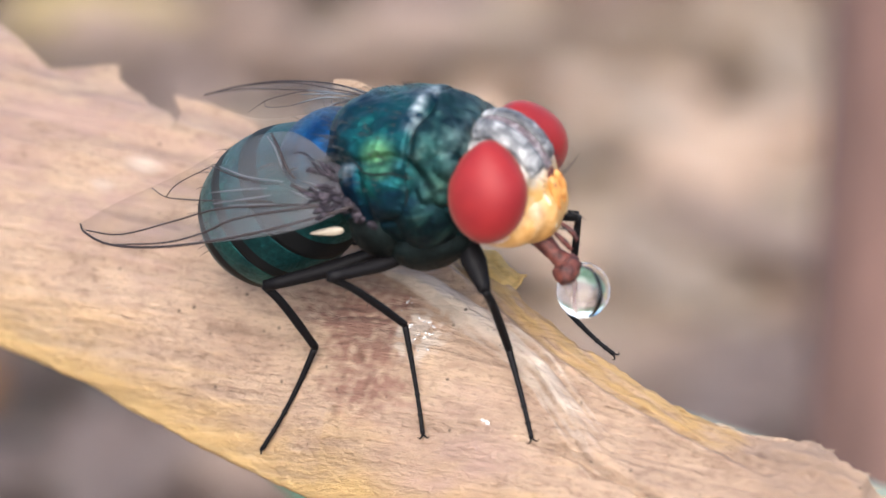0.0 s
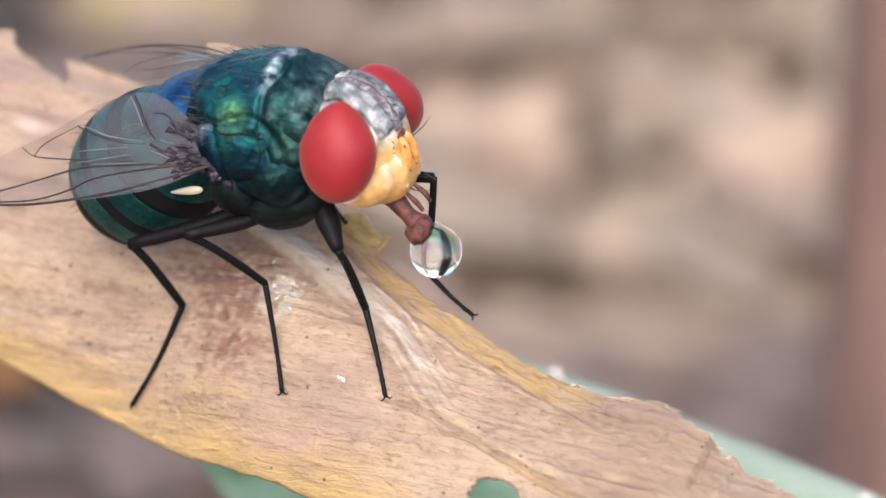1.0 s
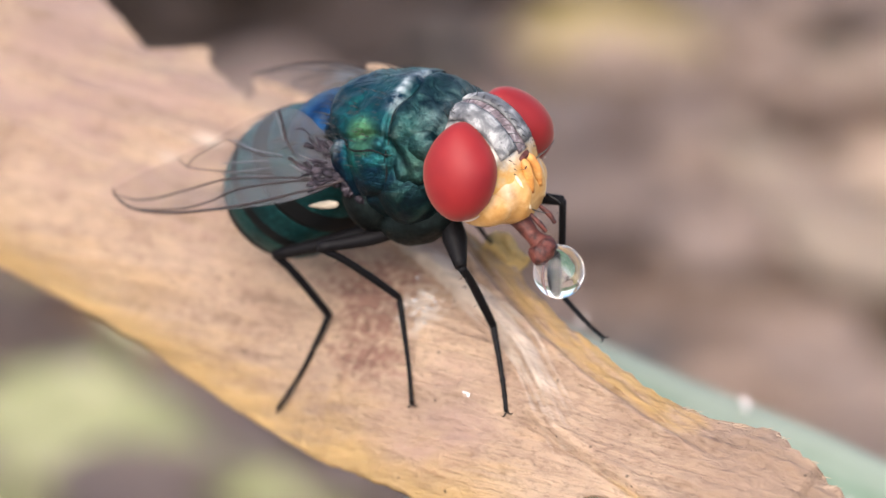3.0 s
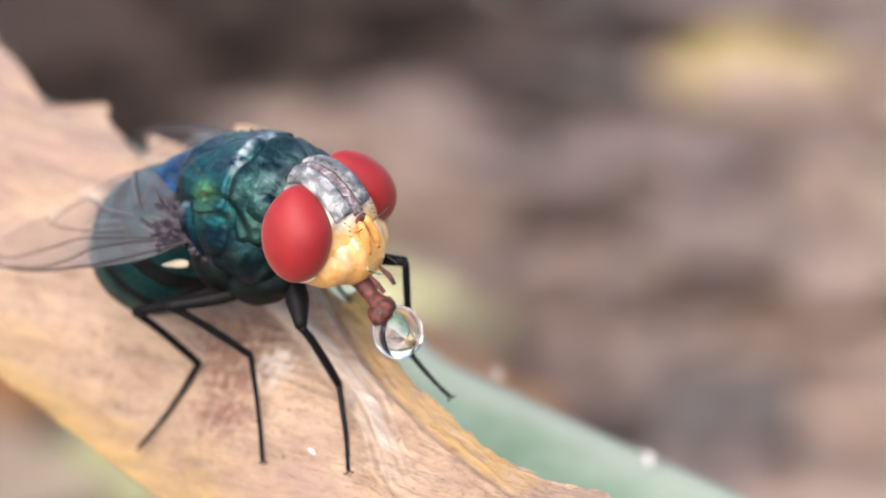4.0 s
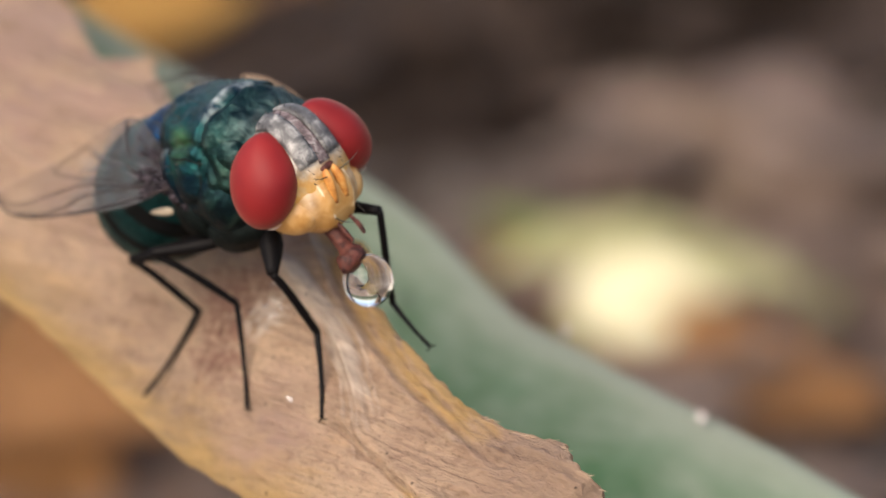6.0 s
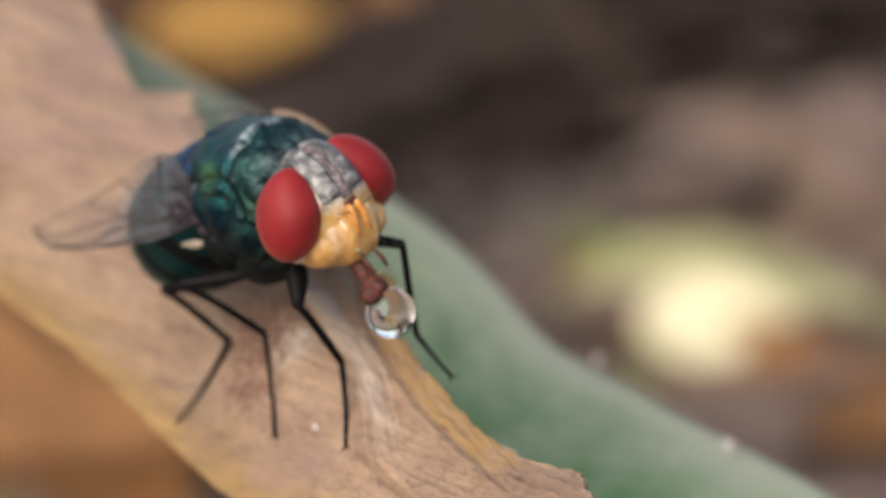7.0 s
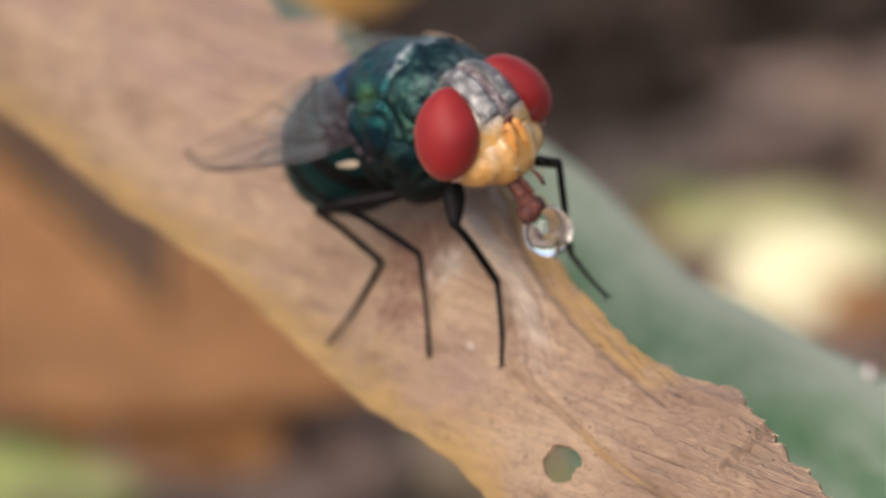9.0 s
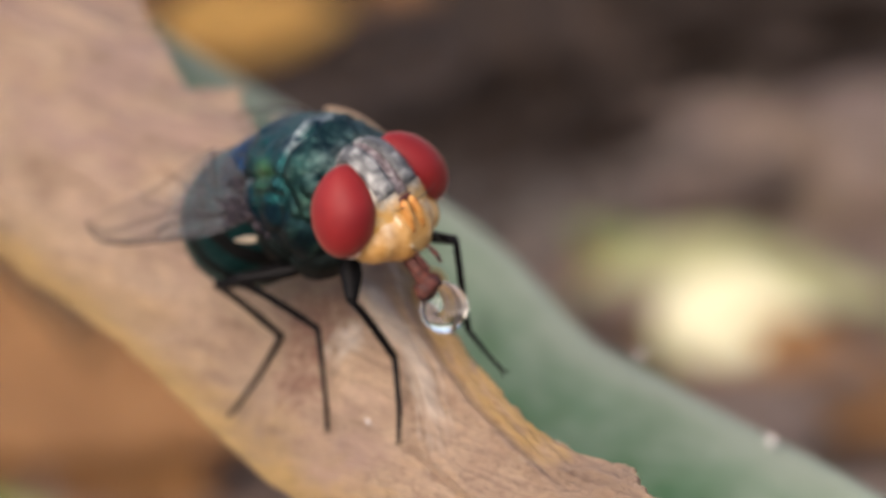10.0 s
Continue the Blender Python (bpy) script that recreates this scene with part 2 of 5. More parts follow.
# cream bands beside the eyes and a pale upper face
beside = maths(nt, "SUBTRACT", 1.0, maths(nt, "MULTIPLY", maths(nt, "ABSOLUTE", maths(nt, "SUBTRACT", maths(nt, "ABSOLUTE", maths(nt, "SUBTRACT", axis_of(nt, v, 1), 0.08)), 0.68)), 4.0), True)
beside = maths(nt, "MULTIPLY", beside, maths(nt, "MULTIPLY", maths(nt, "ADD", axis_of(nt, v, 2), 1.75), 1.4, True))
pale = maths(nt, "ADD", maths(nt, "MULTIPLY", maths(nt, "ADD", axis_of(nt, v, 2), 0.95), 1.6), maths(nt, "SUBTRACT", noise_of(nt, v, 3.0, 4), 0.5), True)
pale = maths(nt, "MAXIMUM", pale, maths(nt, "MULTIPLY", beside, maths(nt, "MULTIPLY", noise_of(nt, v, 3.6, 4), 1.7), True))
nt.links.new(blend(nt, pale, b.inputs["Base Color"].links[0].from_socket, ramp_of(nt, noise_of(nt, v, 3.2, 4), [(0.35, (0.3, 0.21, 0.14)), (0.6, (0.54, 0.44, 0.33))])), b.inputs["Base Color"])
relief(nt, b, noise_of(nt, v, 4.0, 4), 0.4, 0.06)
M_RUSTY, nt, b = material("rusty_cuticle", 0.6, 0.0, (0.085, 0.02, 0.014))
b.inputs["Specular IOR Level"].default_value = 0.25
nt.links.new(ramp_of(nt, noise_of(nt, mapped(nt), 5.0, 4), [(0.35, (0.02, 0.006, 0.006)), (0.65, (0.1, 0.028, 0.02))]), b.inputs["Base Color"])
relief(nt, b, noise_of(nt, mapped(nt), 6.0, 3), 0.5, 0.08)
M_CREAM, nt, b = material("cream_membrane", 0.5, 0.0, (0.36, 0.3, 0.23))
M_VEIN, _, b = material("wing_vein", 0.45, 0.0, (0.02, 0.013, 0.013))
b.inputs["Specular IOR Level"].default_value = 0.2

M_HINGE = make_dusted("hinge_fold", (0.004, 0.003, 0.005), (0.012, 0.009, 0.013), (0.06, 0.048, 0.058), 5.0)
M_PLEAT, _, b = material("wing_pleat", 0.5, 0.0, (0.085, 0.088, 0.096))
b.inputs["Specular IOR Level"].default_value = 0.25
M_HINGE.node_tree.nodes["Principled BSDF"].inputs["Specular IOR Level"].default_value = 0.15


def make_membrane(name, tint, weight):
    """Thin wing skin: mostly clear, with gloss and a little body colour that also holds painted haze."""
    m = bpy.data.materials.new(name)
    m.use_nodes = True
    nt = m.node_tree
    out, b = nt.nodes["Material Output"], nt.nodes["Principled BSDF"]
    b.inputs["Base Color"].default_value, b.inputs["Roughness"].default_value = (*tint, 1), 0.42
    b.inputs["Specular IOR Level"].default_value = 0.14
    clear, mix = nt.nodes.new("ShaderNodeBsdfTransparent"), nt.nodes.new("ShaderNodeMixShader")
    clear.inputs[0].default_value = (0.97, 0.965, 0.96, 1)
    n = noise_of(nt, mapped(nt, (0.35, 1.6, 1.6)), 1.7, 5, 0.6)
    at = nt.nodes.new("ShaderNodeAttribute")
    at.attribute_name = "body"
    stem = nt.nodes.new("ShaderNodeAttribute")
    stem.attribute_name = "hinge"
    f = maths(nt, "MULTIPLY", stem.outputs["Fac"], maths(nt, "ADD", n, 0.5), True)
    nt.links.new(blend(nt, f, blend(nt, 0.6, tint, ramp_of(nt, n, [(0.3, grey(0.5)), (0.7, grey(1.2))]), "MULTIPLY"), (0.03, 0.024, 0.03)), b.inputs["Base Color"])
    nt.links.new(maths(nt, "MULTIPLY", at.outputs["Fac"], weight), mix.inputs[0])
    relief(nt, b, n, 0.5, 0.15)
    nt.links.new(clear.outputs[0], mix.inputs[1])
    nt.links.new(b.outputs[0], mix.inputs[2])
    nt.links.new(mix.outputs[0], out.inputs["Surface"])
    return m


M_WING = make_membrane("wing_membrane", (0.088, 0.093, 0.1), 1.0)
M_DROP = bpy.data.materials.new("clear_liquid")
M_DROP.use_nodes = True
b = M_DROP.node_tree.nodes["Principled BSDF"]
b.inputs["Base Color"].default_value, b.inputs["Roughness"].default_value = (1, 1, 1, 1), 0.0
b.inputs["Transmission Weight"].default_value, b.inputs["IOR"].default_value = 1.0, 1.33


def let_light_through(m, nt, b, col, share):
    """A thin leaf: part of the light comes through from the other side."""
    t, mix = nt.nodes.new("ShaderNodeBsdfTranslucent"), nt.nodes.new("ShaderNodeMixShader")
    nt.links.new(col, t.inputs["Color"])
    mix.inputs[0].default_value = share
    nt.links.new(b.outputs[0], mix.inputs[1])
    nt.links.new(t.outputs[0], mix.inputs[2])
    nt.links.new(mix.outputs[0], nt.nodes["Material Output"].inputs["Surface"])


def make_dry_leaf(name, pale, mid, dark, edge, gloss=0.62, tones=()):
    """Dried blade: long fibres, blotches, dark specks. The blade runs along its object's x axis."""
    m, nt, b = material(name, gloss)
    v = mapped(nt)
    fib = noise_of(nt, mapped(nt, (0.12, 2.4, 1.0)), 1.5, 6, 0.6, 0.3)
    hair = noise_of(nt, mapped(nt, (0.16, 5.0, 2.0), (0, 0, 4)), 2.2, 4, 0.6, 0.4)
    mott = noise_of(nt, mapped(nt, (0.8, 1.5, 1.5)), 1.9, 5, 0.65, 0.4)
    blotch = noise_of(nt, mapped(nt, (0.5, 0.9, 0.9)), 0.42, 4, 0.6, 0.8)
    col = ramp_of(nt, blotch, [(0.3, dark), (0.45, mid), (0.58, pale), (0.75, edge)])
    col = blend(nt, 0.55, col, ramp_of(nt, fib, [(0.25, grey(0.7)), (0.5, grey(0.95)), (0.75, grey(1.1))]), "MULTIPLY")
    col = blend(nt, 0.5, col, ramp_of(nt, hair, [(0.3, grey(0.7)), (0.42, grey(1.0)), (0.7, grey(1.08))]), "MULTIPLY")
    col = blend(nt, 0.6, col, ramp_of(nt, mott, [(0.33, (0.62, 0.56, 0.55)), (0.5, grey(1.0)), (0.68, (1.12, 1.1, 1.06))]), "MULTIPLY")
    grit = noise_of(nt, mapped(nt, (0.5, 1.3, 1.0), (0, 0, -6)), 8.0, 4, 0.7, 0.3)
    if tones:
        col = blend(nt, 0.45, col, ramp_of(nt, grit, [(0.36, (0.45, 0.39, 0.37)), (0.46, grey(1.0)), (0.7, (1.12, 1.11, 1.1))]), "MULTIPLY")
        for key, tint in tones:
            at = nt.nodes.new("ShaderNodeAttribute")
            at.attribute_name = key
            f = maths(nt, "SUBTRACT", maths(nt, "ADD", at.outputs["Fac"], maths(nt, "MULTIPLY", fib, 0.8)), 0.4, True)
            col = blend(nt, ramp_of(nt, f, [(0.18, grey(0.0)), (0.8, grey(0.85))]), col, blend(nt, 0.5, tint, ramp_of(nt, fib, [(0.25, grey(0.45)), (0.7, grey(1.15))]), "MULTIPLY"))
    speck = ramp_of(nt, cells_of(nt, v, 2.2), [(0.0, grey(0.2)), (0.07, grey(0.3)), (0.13, grey(1.0))])
    keep = ramp_of(nt, noise_of(nt, v, 0.8, 2), [(0.5, grey(0.0)), (0.6, grey(0.9))])
    col = blend(nt, keep, col, blend(nt, 1.0, col, speck, "MULTIPLY"))
    nt.links.new(col, b.inputs["Base Color"])
    let_light_through(m, nt, b, col, 0.45)
    h = maths(nt, "ADD", maths(nt, "ADD", fib, maths(nt, "MULTIPLY", hair, 0.5)), maths(nt, "ADD", maths(nt, "MULTIPLY", mott, 1.1), maths(nt, "MULTIPLY", grit, 0.6)))
    relief(nt, b, h, 1.0, 0.26)
    return m


M_LEAF = make_dry_leaf("dry_blade", (0.61, 0.45, 0.325), (0.53, 0.38, 0.275), (0.41, 0.28, 0.205), (0.63, 0.475, 0.33), 0.5,
                       (("yellow", (0.64, 0.43, 0.175)), ("russet", (0.3, 0.15, 0.115)), ("pink", (0.5, 0.345, 0.285)), ("crust", (0.45, 0.31, 0.225)), ("amber", (0.62, 0.41, 0.17)), ("white", (0.76, 0.65, 0.55)), ("dirt_shade", (0.15, 0.075, 0.05))))
M_AMBER = make_dry_leaf("amber_flap", (0.8, 0.6, 0.27), (0.74, 0.52, 0.2), (0.6, 0.38, 0.12), (0.84, 0.68, 0.36))
M_FIBRE, _, _ = material("pale_fibre", 0.7, 0.0, (0.45, 0.33, 0.23))
# from dark brown leaves to tan ones
M_LITTER = [
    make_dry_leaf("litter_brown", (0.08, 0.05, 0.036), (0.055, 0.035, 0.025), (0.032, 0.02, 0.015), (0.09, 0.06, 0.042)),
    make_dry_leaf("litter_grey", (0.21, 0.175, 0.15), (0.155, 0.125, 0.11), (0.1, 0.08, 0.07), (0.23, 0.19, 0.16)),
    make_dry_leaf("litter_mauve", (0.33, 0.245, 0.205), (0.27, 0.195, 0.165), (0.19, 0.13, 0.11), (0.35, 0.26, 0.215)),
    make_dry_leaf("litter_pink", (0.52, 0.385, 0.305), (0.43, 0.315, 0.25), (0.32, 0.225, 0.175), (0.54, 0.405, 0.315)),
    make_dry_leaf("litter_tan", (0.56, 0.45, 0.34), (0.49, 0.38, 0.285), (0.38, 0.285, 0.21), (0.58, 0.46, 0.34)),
]
M_ORANGE = make_dry_leaf("orange_leaf", (0.46, 0.23, 0.09), (0.37, 0.178, 0.067), (0.26, 0.115, 0.042), (0.5, 0.275, 0.115))
M_YELLOW = make_dry_leaf("yellow_leaf", (0.62, 0.37, 0.1), (0.52, 0.29, 0.08), (0.38, 0.19, 0.05), (0.66, 0.44, 0.16))
M_PALE = make_dry_leaf("pale_scrap", (0.78, 0.6, 0.46), (0.74, 0.56, 0.42), (0.6, 0.42, 0.3), (0.8, 0.66, 0.52))
# pale colour that stands in for a glossy glare on the litter
M_GLARE = make_dusted("glare_leaf", (0.4, 0.37, 0.22), (0.5, 0.47, 0.3), (0.62, 0.59, 0.41), 0.3)


def make_green(name, a, bcol, bloom, gloss=0.5, margin=False):
    m, nt, b = material(name, gloss)
    v = mapped(nt)
    col = ramp_of(nt, noise_of(nt, v, 0.35, 4, 0.6), [(0.4, a), (0.6, bcol)])
    col = blend(nt, ramp_of(nt, noise_of(nt, mapped(nt, (0.4, 1, 1)), 0.9, 5, 0.65), [(0.42, grey(0.0)), (0.62, grey(0.85))]), col, bloom)
    if margin:
        fleck = ramp_of(nt, cells_of(nt, v, 0.5), [(0.0, grey(0.45)), (0.1, grey(0.6)), (0.2, grey(1.0))])
        col = blend(nt, ramp_of(nt, noise_of(nt, v, 0.3, 2), [(0.48, grey(0.0)), (0.56, grey(0.9))]), col, blend(nt, 1.0, col, fleck, "MULTIPLY"))
        at = nt.nodes.new("ShaderNodeAttribute")
        at.attribute_name = "margin"
        f = maths(nt, "SUBTRACT", maths(nt, "ADD", at.outputs["Fac"], noise_of(nt, mapped(nt, (0.3, 1, 1)), 0.4, 3)), 0.45, True)
        col = blend(nt, f, col, (0.29, 0.33, 0.275))
    nt.links.new(col, b.inputs["Base Color"])
    let_light_through(m, nt, b, col, 0.4)
    relief(nt, b, noise_of(nt, mapped(nt, (0.1, 2, 1)), 1.4, 3), 0.3, 0.1)
    return m


M_GREEN = make_green("waxy_green", (0.045, 0.135, 0.05), (0.11, 0.21, 0.12), (0.21, 0.29, 0.21), 0.6, True)
M_OLIVE = make_green("olive_leaf", (0.2, 0.145, 0.045), (0.26, 0.19, 0.065), (0.31, 0.235, 0.1))
M_PALEGREEN = make_green("pale_green", (0.27, 0.28, 0.11), (0.38, 0.37, 0.18), (0.48, 0.45, 0.27))
M_GRASS = make_green("grass_green", (0.12, 0.155, 0.04), (0.19, 0.23, 0.06), (0.26, 0.29, 0.1))
M_SOIL, nt, b = material("soil", 0.9)
v = mapped(nt)
n = noise_of(nt, v, 0.035, 8, 0.65)
nt.links.new(ramp_of(nt, n, [(0.3, (0.08, 0.055, 0.04)), (0.5, (0.17, 0.12, 0.09)), (0.7, (0.27, 0.2, 0.15))]), b.inputs["Base Color"])
relief(nt, b, noise_of(nt, v, 0.2, 6), 1.0, 4.0)
M_STEM, nt, b = material("stem_bark", 0.7)
v = mapped(nt, (1, 1, 0.2))
nt.links.new(ramp_of(nt, noise_of(nt, v, 0.5, 5), [(0.3, (0.075, 0.042, 0.035)), (0.7, (0.145, 0.082, 0.068))]), b.inputs["Base Color"])
relief(nt, b, noise_of(nt, v, 0.8, 4), 0.6, 0.6)
M_WAX, nt, b = material("white_wax", 0.75, 0.0, (0.46, 0.42, 0.4))
M_HEDGE, nt, b = material("undergrowth", 0.8)
v = mapped(nt)
n = noise_of(nt, v, 0.02, 8, 0.7)
nt.links.new(ramp_of(nt, n, [(0.35, (0.02, 0.03, 0.012)), (0.55, (0.06, 0.085, 0.03)), (0.7, (0.12, 0.12, 0.06))]), b.inputs["Base Color"])
relief(nt, b, n, 1.0, 30.0)

# ---- mesh helpers (millimetres) ----
MM = 0.001


def part(name, bm, mat, parent=None, label="", smooth=True):
    """Links a bmesh, drawn in millimetres, as one mesh object under its thing."""
    bmesh.ops.scale(bm, vec=(MM, MM, MM), verts=bm.verts)
    bmesh.ops.recalc_face_normals(bm, faces=bm.faces)
    me = bpy.data.meshes.new(name)
    bm.to_mesh(me)
    bm.free()
    for m in mat if isinstance(mat, (list, tuple)) else (mat,):
        me.materials.append(m)
    if smooth:
        me.polygons.foreach_set("use_smooth", [True] * len(me.polygons))
    ob = new(name, me)
    ob.parent = parent
    return tagged(ob, label) if label else ob


def curve_points(pts, per=6):
    """A smooth line through the given points."""
    p = [Vector(q) for q in pts]
    if len(p) < 3:
        return [p[0].lerp(p[-1], i / per) for i in range(per + 1)]
    p = [p[0] * 2 - p[1]] + p + [p[-1] * 2 - p[-2]]
    out = []
    for a, b_, c, d in zip(p, p[1:], p[2:], p[3:]):
        for i in range(per):
            t = i / per
            out.append(0.5 * (2 * b_ + (c - a) * t + (2 * a - 5 * b_ + 4 * c - d) * t * t + (3 * b_ - a - 3 * c + d) * t ** 3))
    out.append(p[-2])
    return out


def tube(bm, pts, radii, seg=8, per=5, flat=1.0):
    """A round limb through pts; radii are spread over its length."""
    line = curve_points(pts, per)
    rad = np.interp(np.linspace(0, 1, len(line)), np.linspace(0, 1, len(radii)), radii)
    up, rings = None, []
    for i, q in enumerate(line):
        d = (line[min(i + 1, len(line) - 1)] - line[max(i - 1, 0)]).normalized()
        if up is None:
            up = d.orthogonal().normalized()
        up = (up - d * up.dot(d)).normalized()
        side = d.cross(up)
        rings.append([bm.verts.new(q + (up * math.cos(a) + side * math.sin(a) * flat) * rad[i]) for a in (2 * math.pi * k / seg for k in range(seg))])
    for r0, r1 in zip(rings, rings[1:]):
        for k in range(seg):
            bm.faces.new((r0[k], r0[(k + 1) % seg], r1[(k + 1) % seg], r1[k]))
    bm.faces.new(rings[0][::-1])
    bm.faces.new(rings[-1])
    return bm


def blob(bm, centre, radii, turn=None, seg=32, rings=20, warp=None):
    """An ellipsoid, bent by warp(unit vector) -> unit-ish vector."""
    turn = turn or Matrix.Identity(3)
    geo = bmesh.ops.create_uvsphere(bm, u_segments=seg, v_segments=rings, radius=1.0)
    for v_ in geo["verts"]:
        q = warp(v_.co.copy()) if warp else v_.co
        v_.co = turn @ Vector((q.x * radii[0], q.y * radii[1], q.z * radii[2])) + Vector(centre)
    return bm


def sheet(bm, nu, nv, f, thick):
    """A thin solid skin over f(s, t), 0..1 each, with thickness."""
    top = [[Vector(f(i / nu, j / nv)) for j in range(nv + 1)] for i in range(nu + 1)]
    grids = []
    for sign in (0.5, -0.5):
        g_ = []
        for i in range(nu + 1):
            row = []
            for j in range(nv + 1):
                du = top[min(i + 1, nu)][j] - top[max(i - 1, 0)][j]
                dv = top[i][min(j + 1, nv)] - top[i][max(j - 1, 0)]
                nn = du.cross(dv)
                nn = nn.normalized() if nn.length > 1e-9 else Vector((0, 0, 1))
                row.append(bm.verts.new(top[i][j] + nn * thick * sign))
            g_.append(row)
        grids.append(g_)
    a, b_ = grids
    for i in range(nu):
        for j in range(nv):
            bm.faces.new((a[i][j], a[i + 1][j], a[i + 1][j + 1], a[i][j + 1]))
            bm.faces.new((b_[i][j], b_[i][j + 1], b_[i + 1][j + 1], b_[i + 1][j]))
    for i in range(nu):
        for j in (0, nv):
            bm.faces.new((a[i][j], b_[i][j], b_[i + 1][j], a[i + 1][j]))
    for j in range(nv):
        for i in (0, nu):
            bm.faces.new((a[i][j], b_[i][j], b_[i][j + 1], a[i][j + 1]))
    return bm

# ---- the dry blade that the fly stands on ----
def axes_pose(origin, x_axis, z_axis):
    x = Vector(x_axis).normalized()
    z = (Vector(z_axis) - x * x.dot(Vector(z_axis))).normalized()
    m = Matrix((x, z.cross(x), z)).transposed().to_4x4()
    m.translation = Vector(origin) * MM
    return m


LEAF_POSE = axes_pose((1.667, -1.783, -1.412), (0.9374, -0.3470, -0.0303), (-0.1907, -0.5841, 0.7890))
UPPER = ((-110, -25, -18.5, -14.5, -12.5, -10.3, -6.5, -2.7, -0.9, 1.5, 2.5, 3.8, 5.7, 7.0, 8.8, 10.1, 11), (52, 12.6, 8.7, 7.3, 6.9, 6.6, 5.2, 3.55, 2.5, 1.55, 1.15, 0.95, 1.0, 0.42, -0.4, -0.9, -1.6))
LOWER = ((-110, -25, -20, -14, -9.8, -6, -1.2, 1.3, 4, 8, 11), (22, 2.4, 1.1, 0.0, -1.25, -2.28, -3.12, -4.1, -5.0, -5.9, -5.6))


def bump(x, at, wide, high):
    return high * math.exp(-((x - at) / wide) ** 2)


TORN = ((-20, -18.7, -17.96, -17.3, -16.6, -16.4, -16.0, -15.1, -14.95, -14.88, -13.9, -13.0, -12.62, -12.48, -12.12, -11.14, -10, -8.5, -6.5), (9.4, 8.9, 8.51, 8.1, 7.68, 7.75, 8.0, 8.35, 8.3, 7.98, 7.42, 6.98, 6.72, 7.85, 7.78, 7.72, 7.2, 6.3, 5.2))


def leaf_edges(u, plain=False):
    hi, lo = float(np.interp(u, *UPPER)), float(np.interp(u, *LOWER))
    hi += 0.10 * noise.noise((u * 1.3, 3.1, 0)) + 0.05 * noise.noise((u * 5.1, 7.7, 0))
    lo += 0.10 * noise.noise((u * 0.7, 9.1, 0)) + 0.03 * noise.noise((u * 4.0, 1.7, 0))
    if plain:
        return hi, lo
    hi = float(np.interp(u, *TORN)) + 0.06 * noise.noise((u * 2.1, 3.1, 0)) + 0.03 * noise.noise((u * 6.1, 7.7, 0)) if -20 < u < -6.5 else hi
    hi += bump(u, -2.9, 0.45, 0.35)
    if u > 5.2:
        hi += 0.16 * noise.noise((u * 2.6, 3.3, 2.0)) + 0.07 * noise.noise((u * 4.2, 1.3, 4.0))
    return hi, lo


FOLD = ((-14, -7, -4.1, -3.0, -1.6, 0.7, 2.5, 4.0, 5.2), (8.2, 5.5, 3.85, 3.1, 2.25, 1.12, 0.54, 0.06, -0.2))
CREASE = ((-0.6, 1.5, 3.0, 4.3, 5.9, 7.8, 10), (-0.45, -1.1, -1.58, -2.0, -2.3, -2.6, -3.0))
RIDGE = ((-6.5, -5.5, -4.36, -3.07, -2.0, -0.94, 0.1, 1.06), (3.7, 3.3, 2.95, 2.3, 1.85, 1.15, 0.2, -0.7))


def near_line(u, w, line, wide, start, end, soft=0.8):
    """How near a point is to a line along the blade, 0..1, and on which side."""
    d = w - float(np.interp(u, *line))
    f = max(0.0, min(1.0, (u - start) / soft, (end - u) / soft))
    return math.exp(-(d / wide) ** 2) * f, d, f


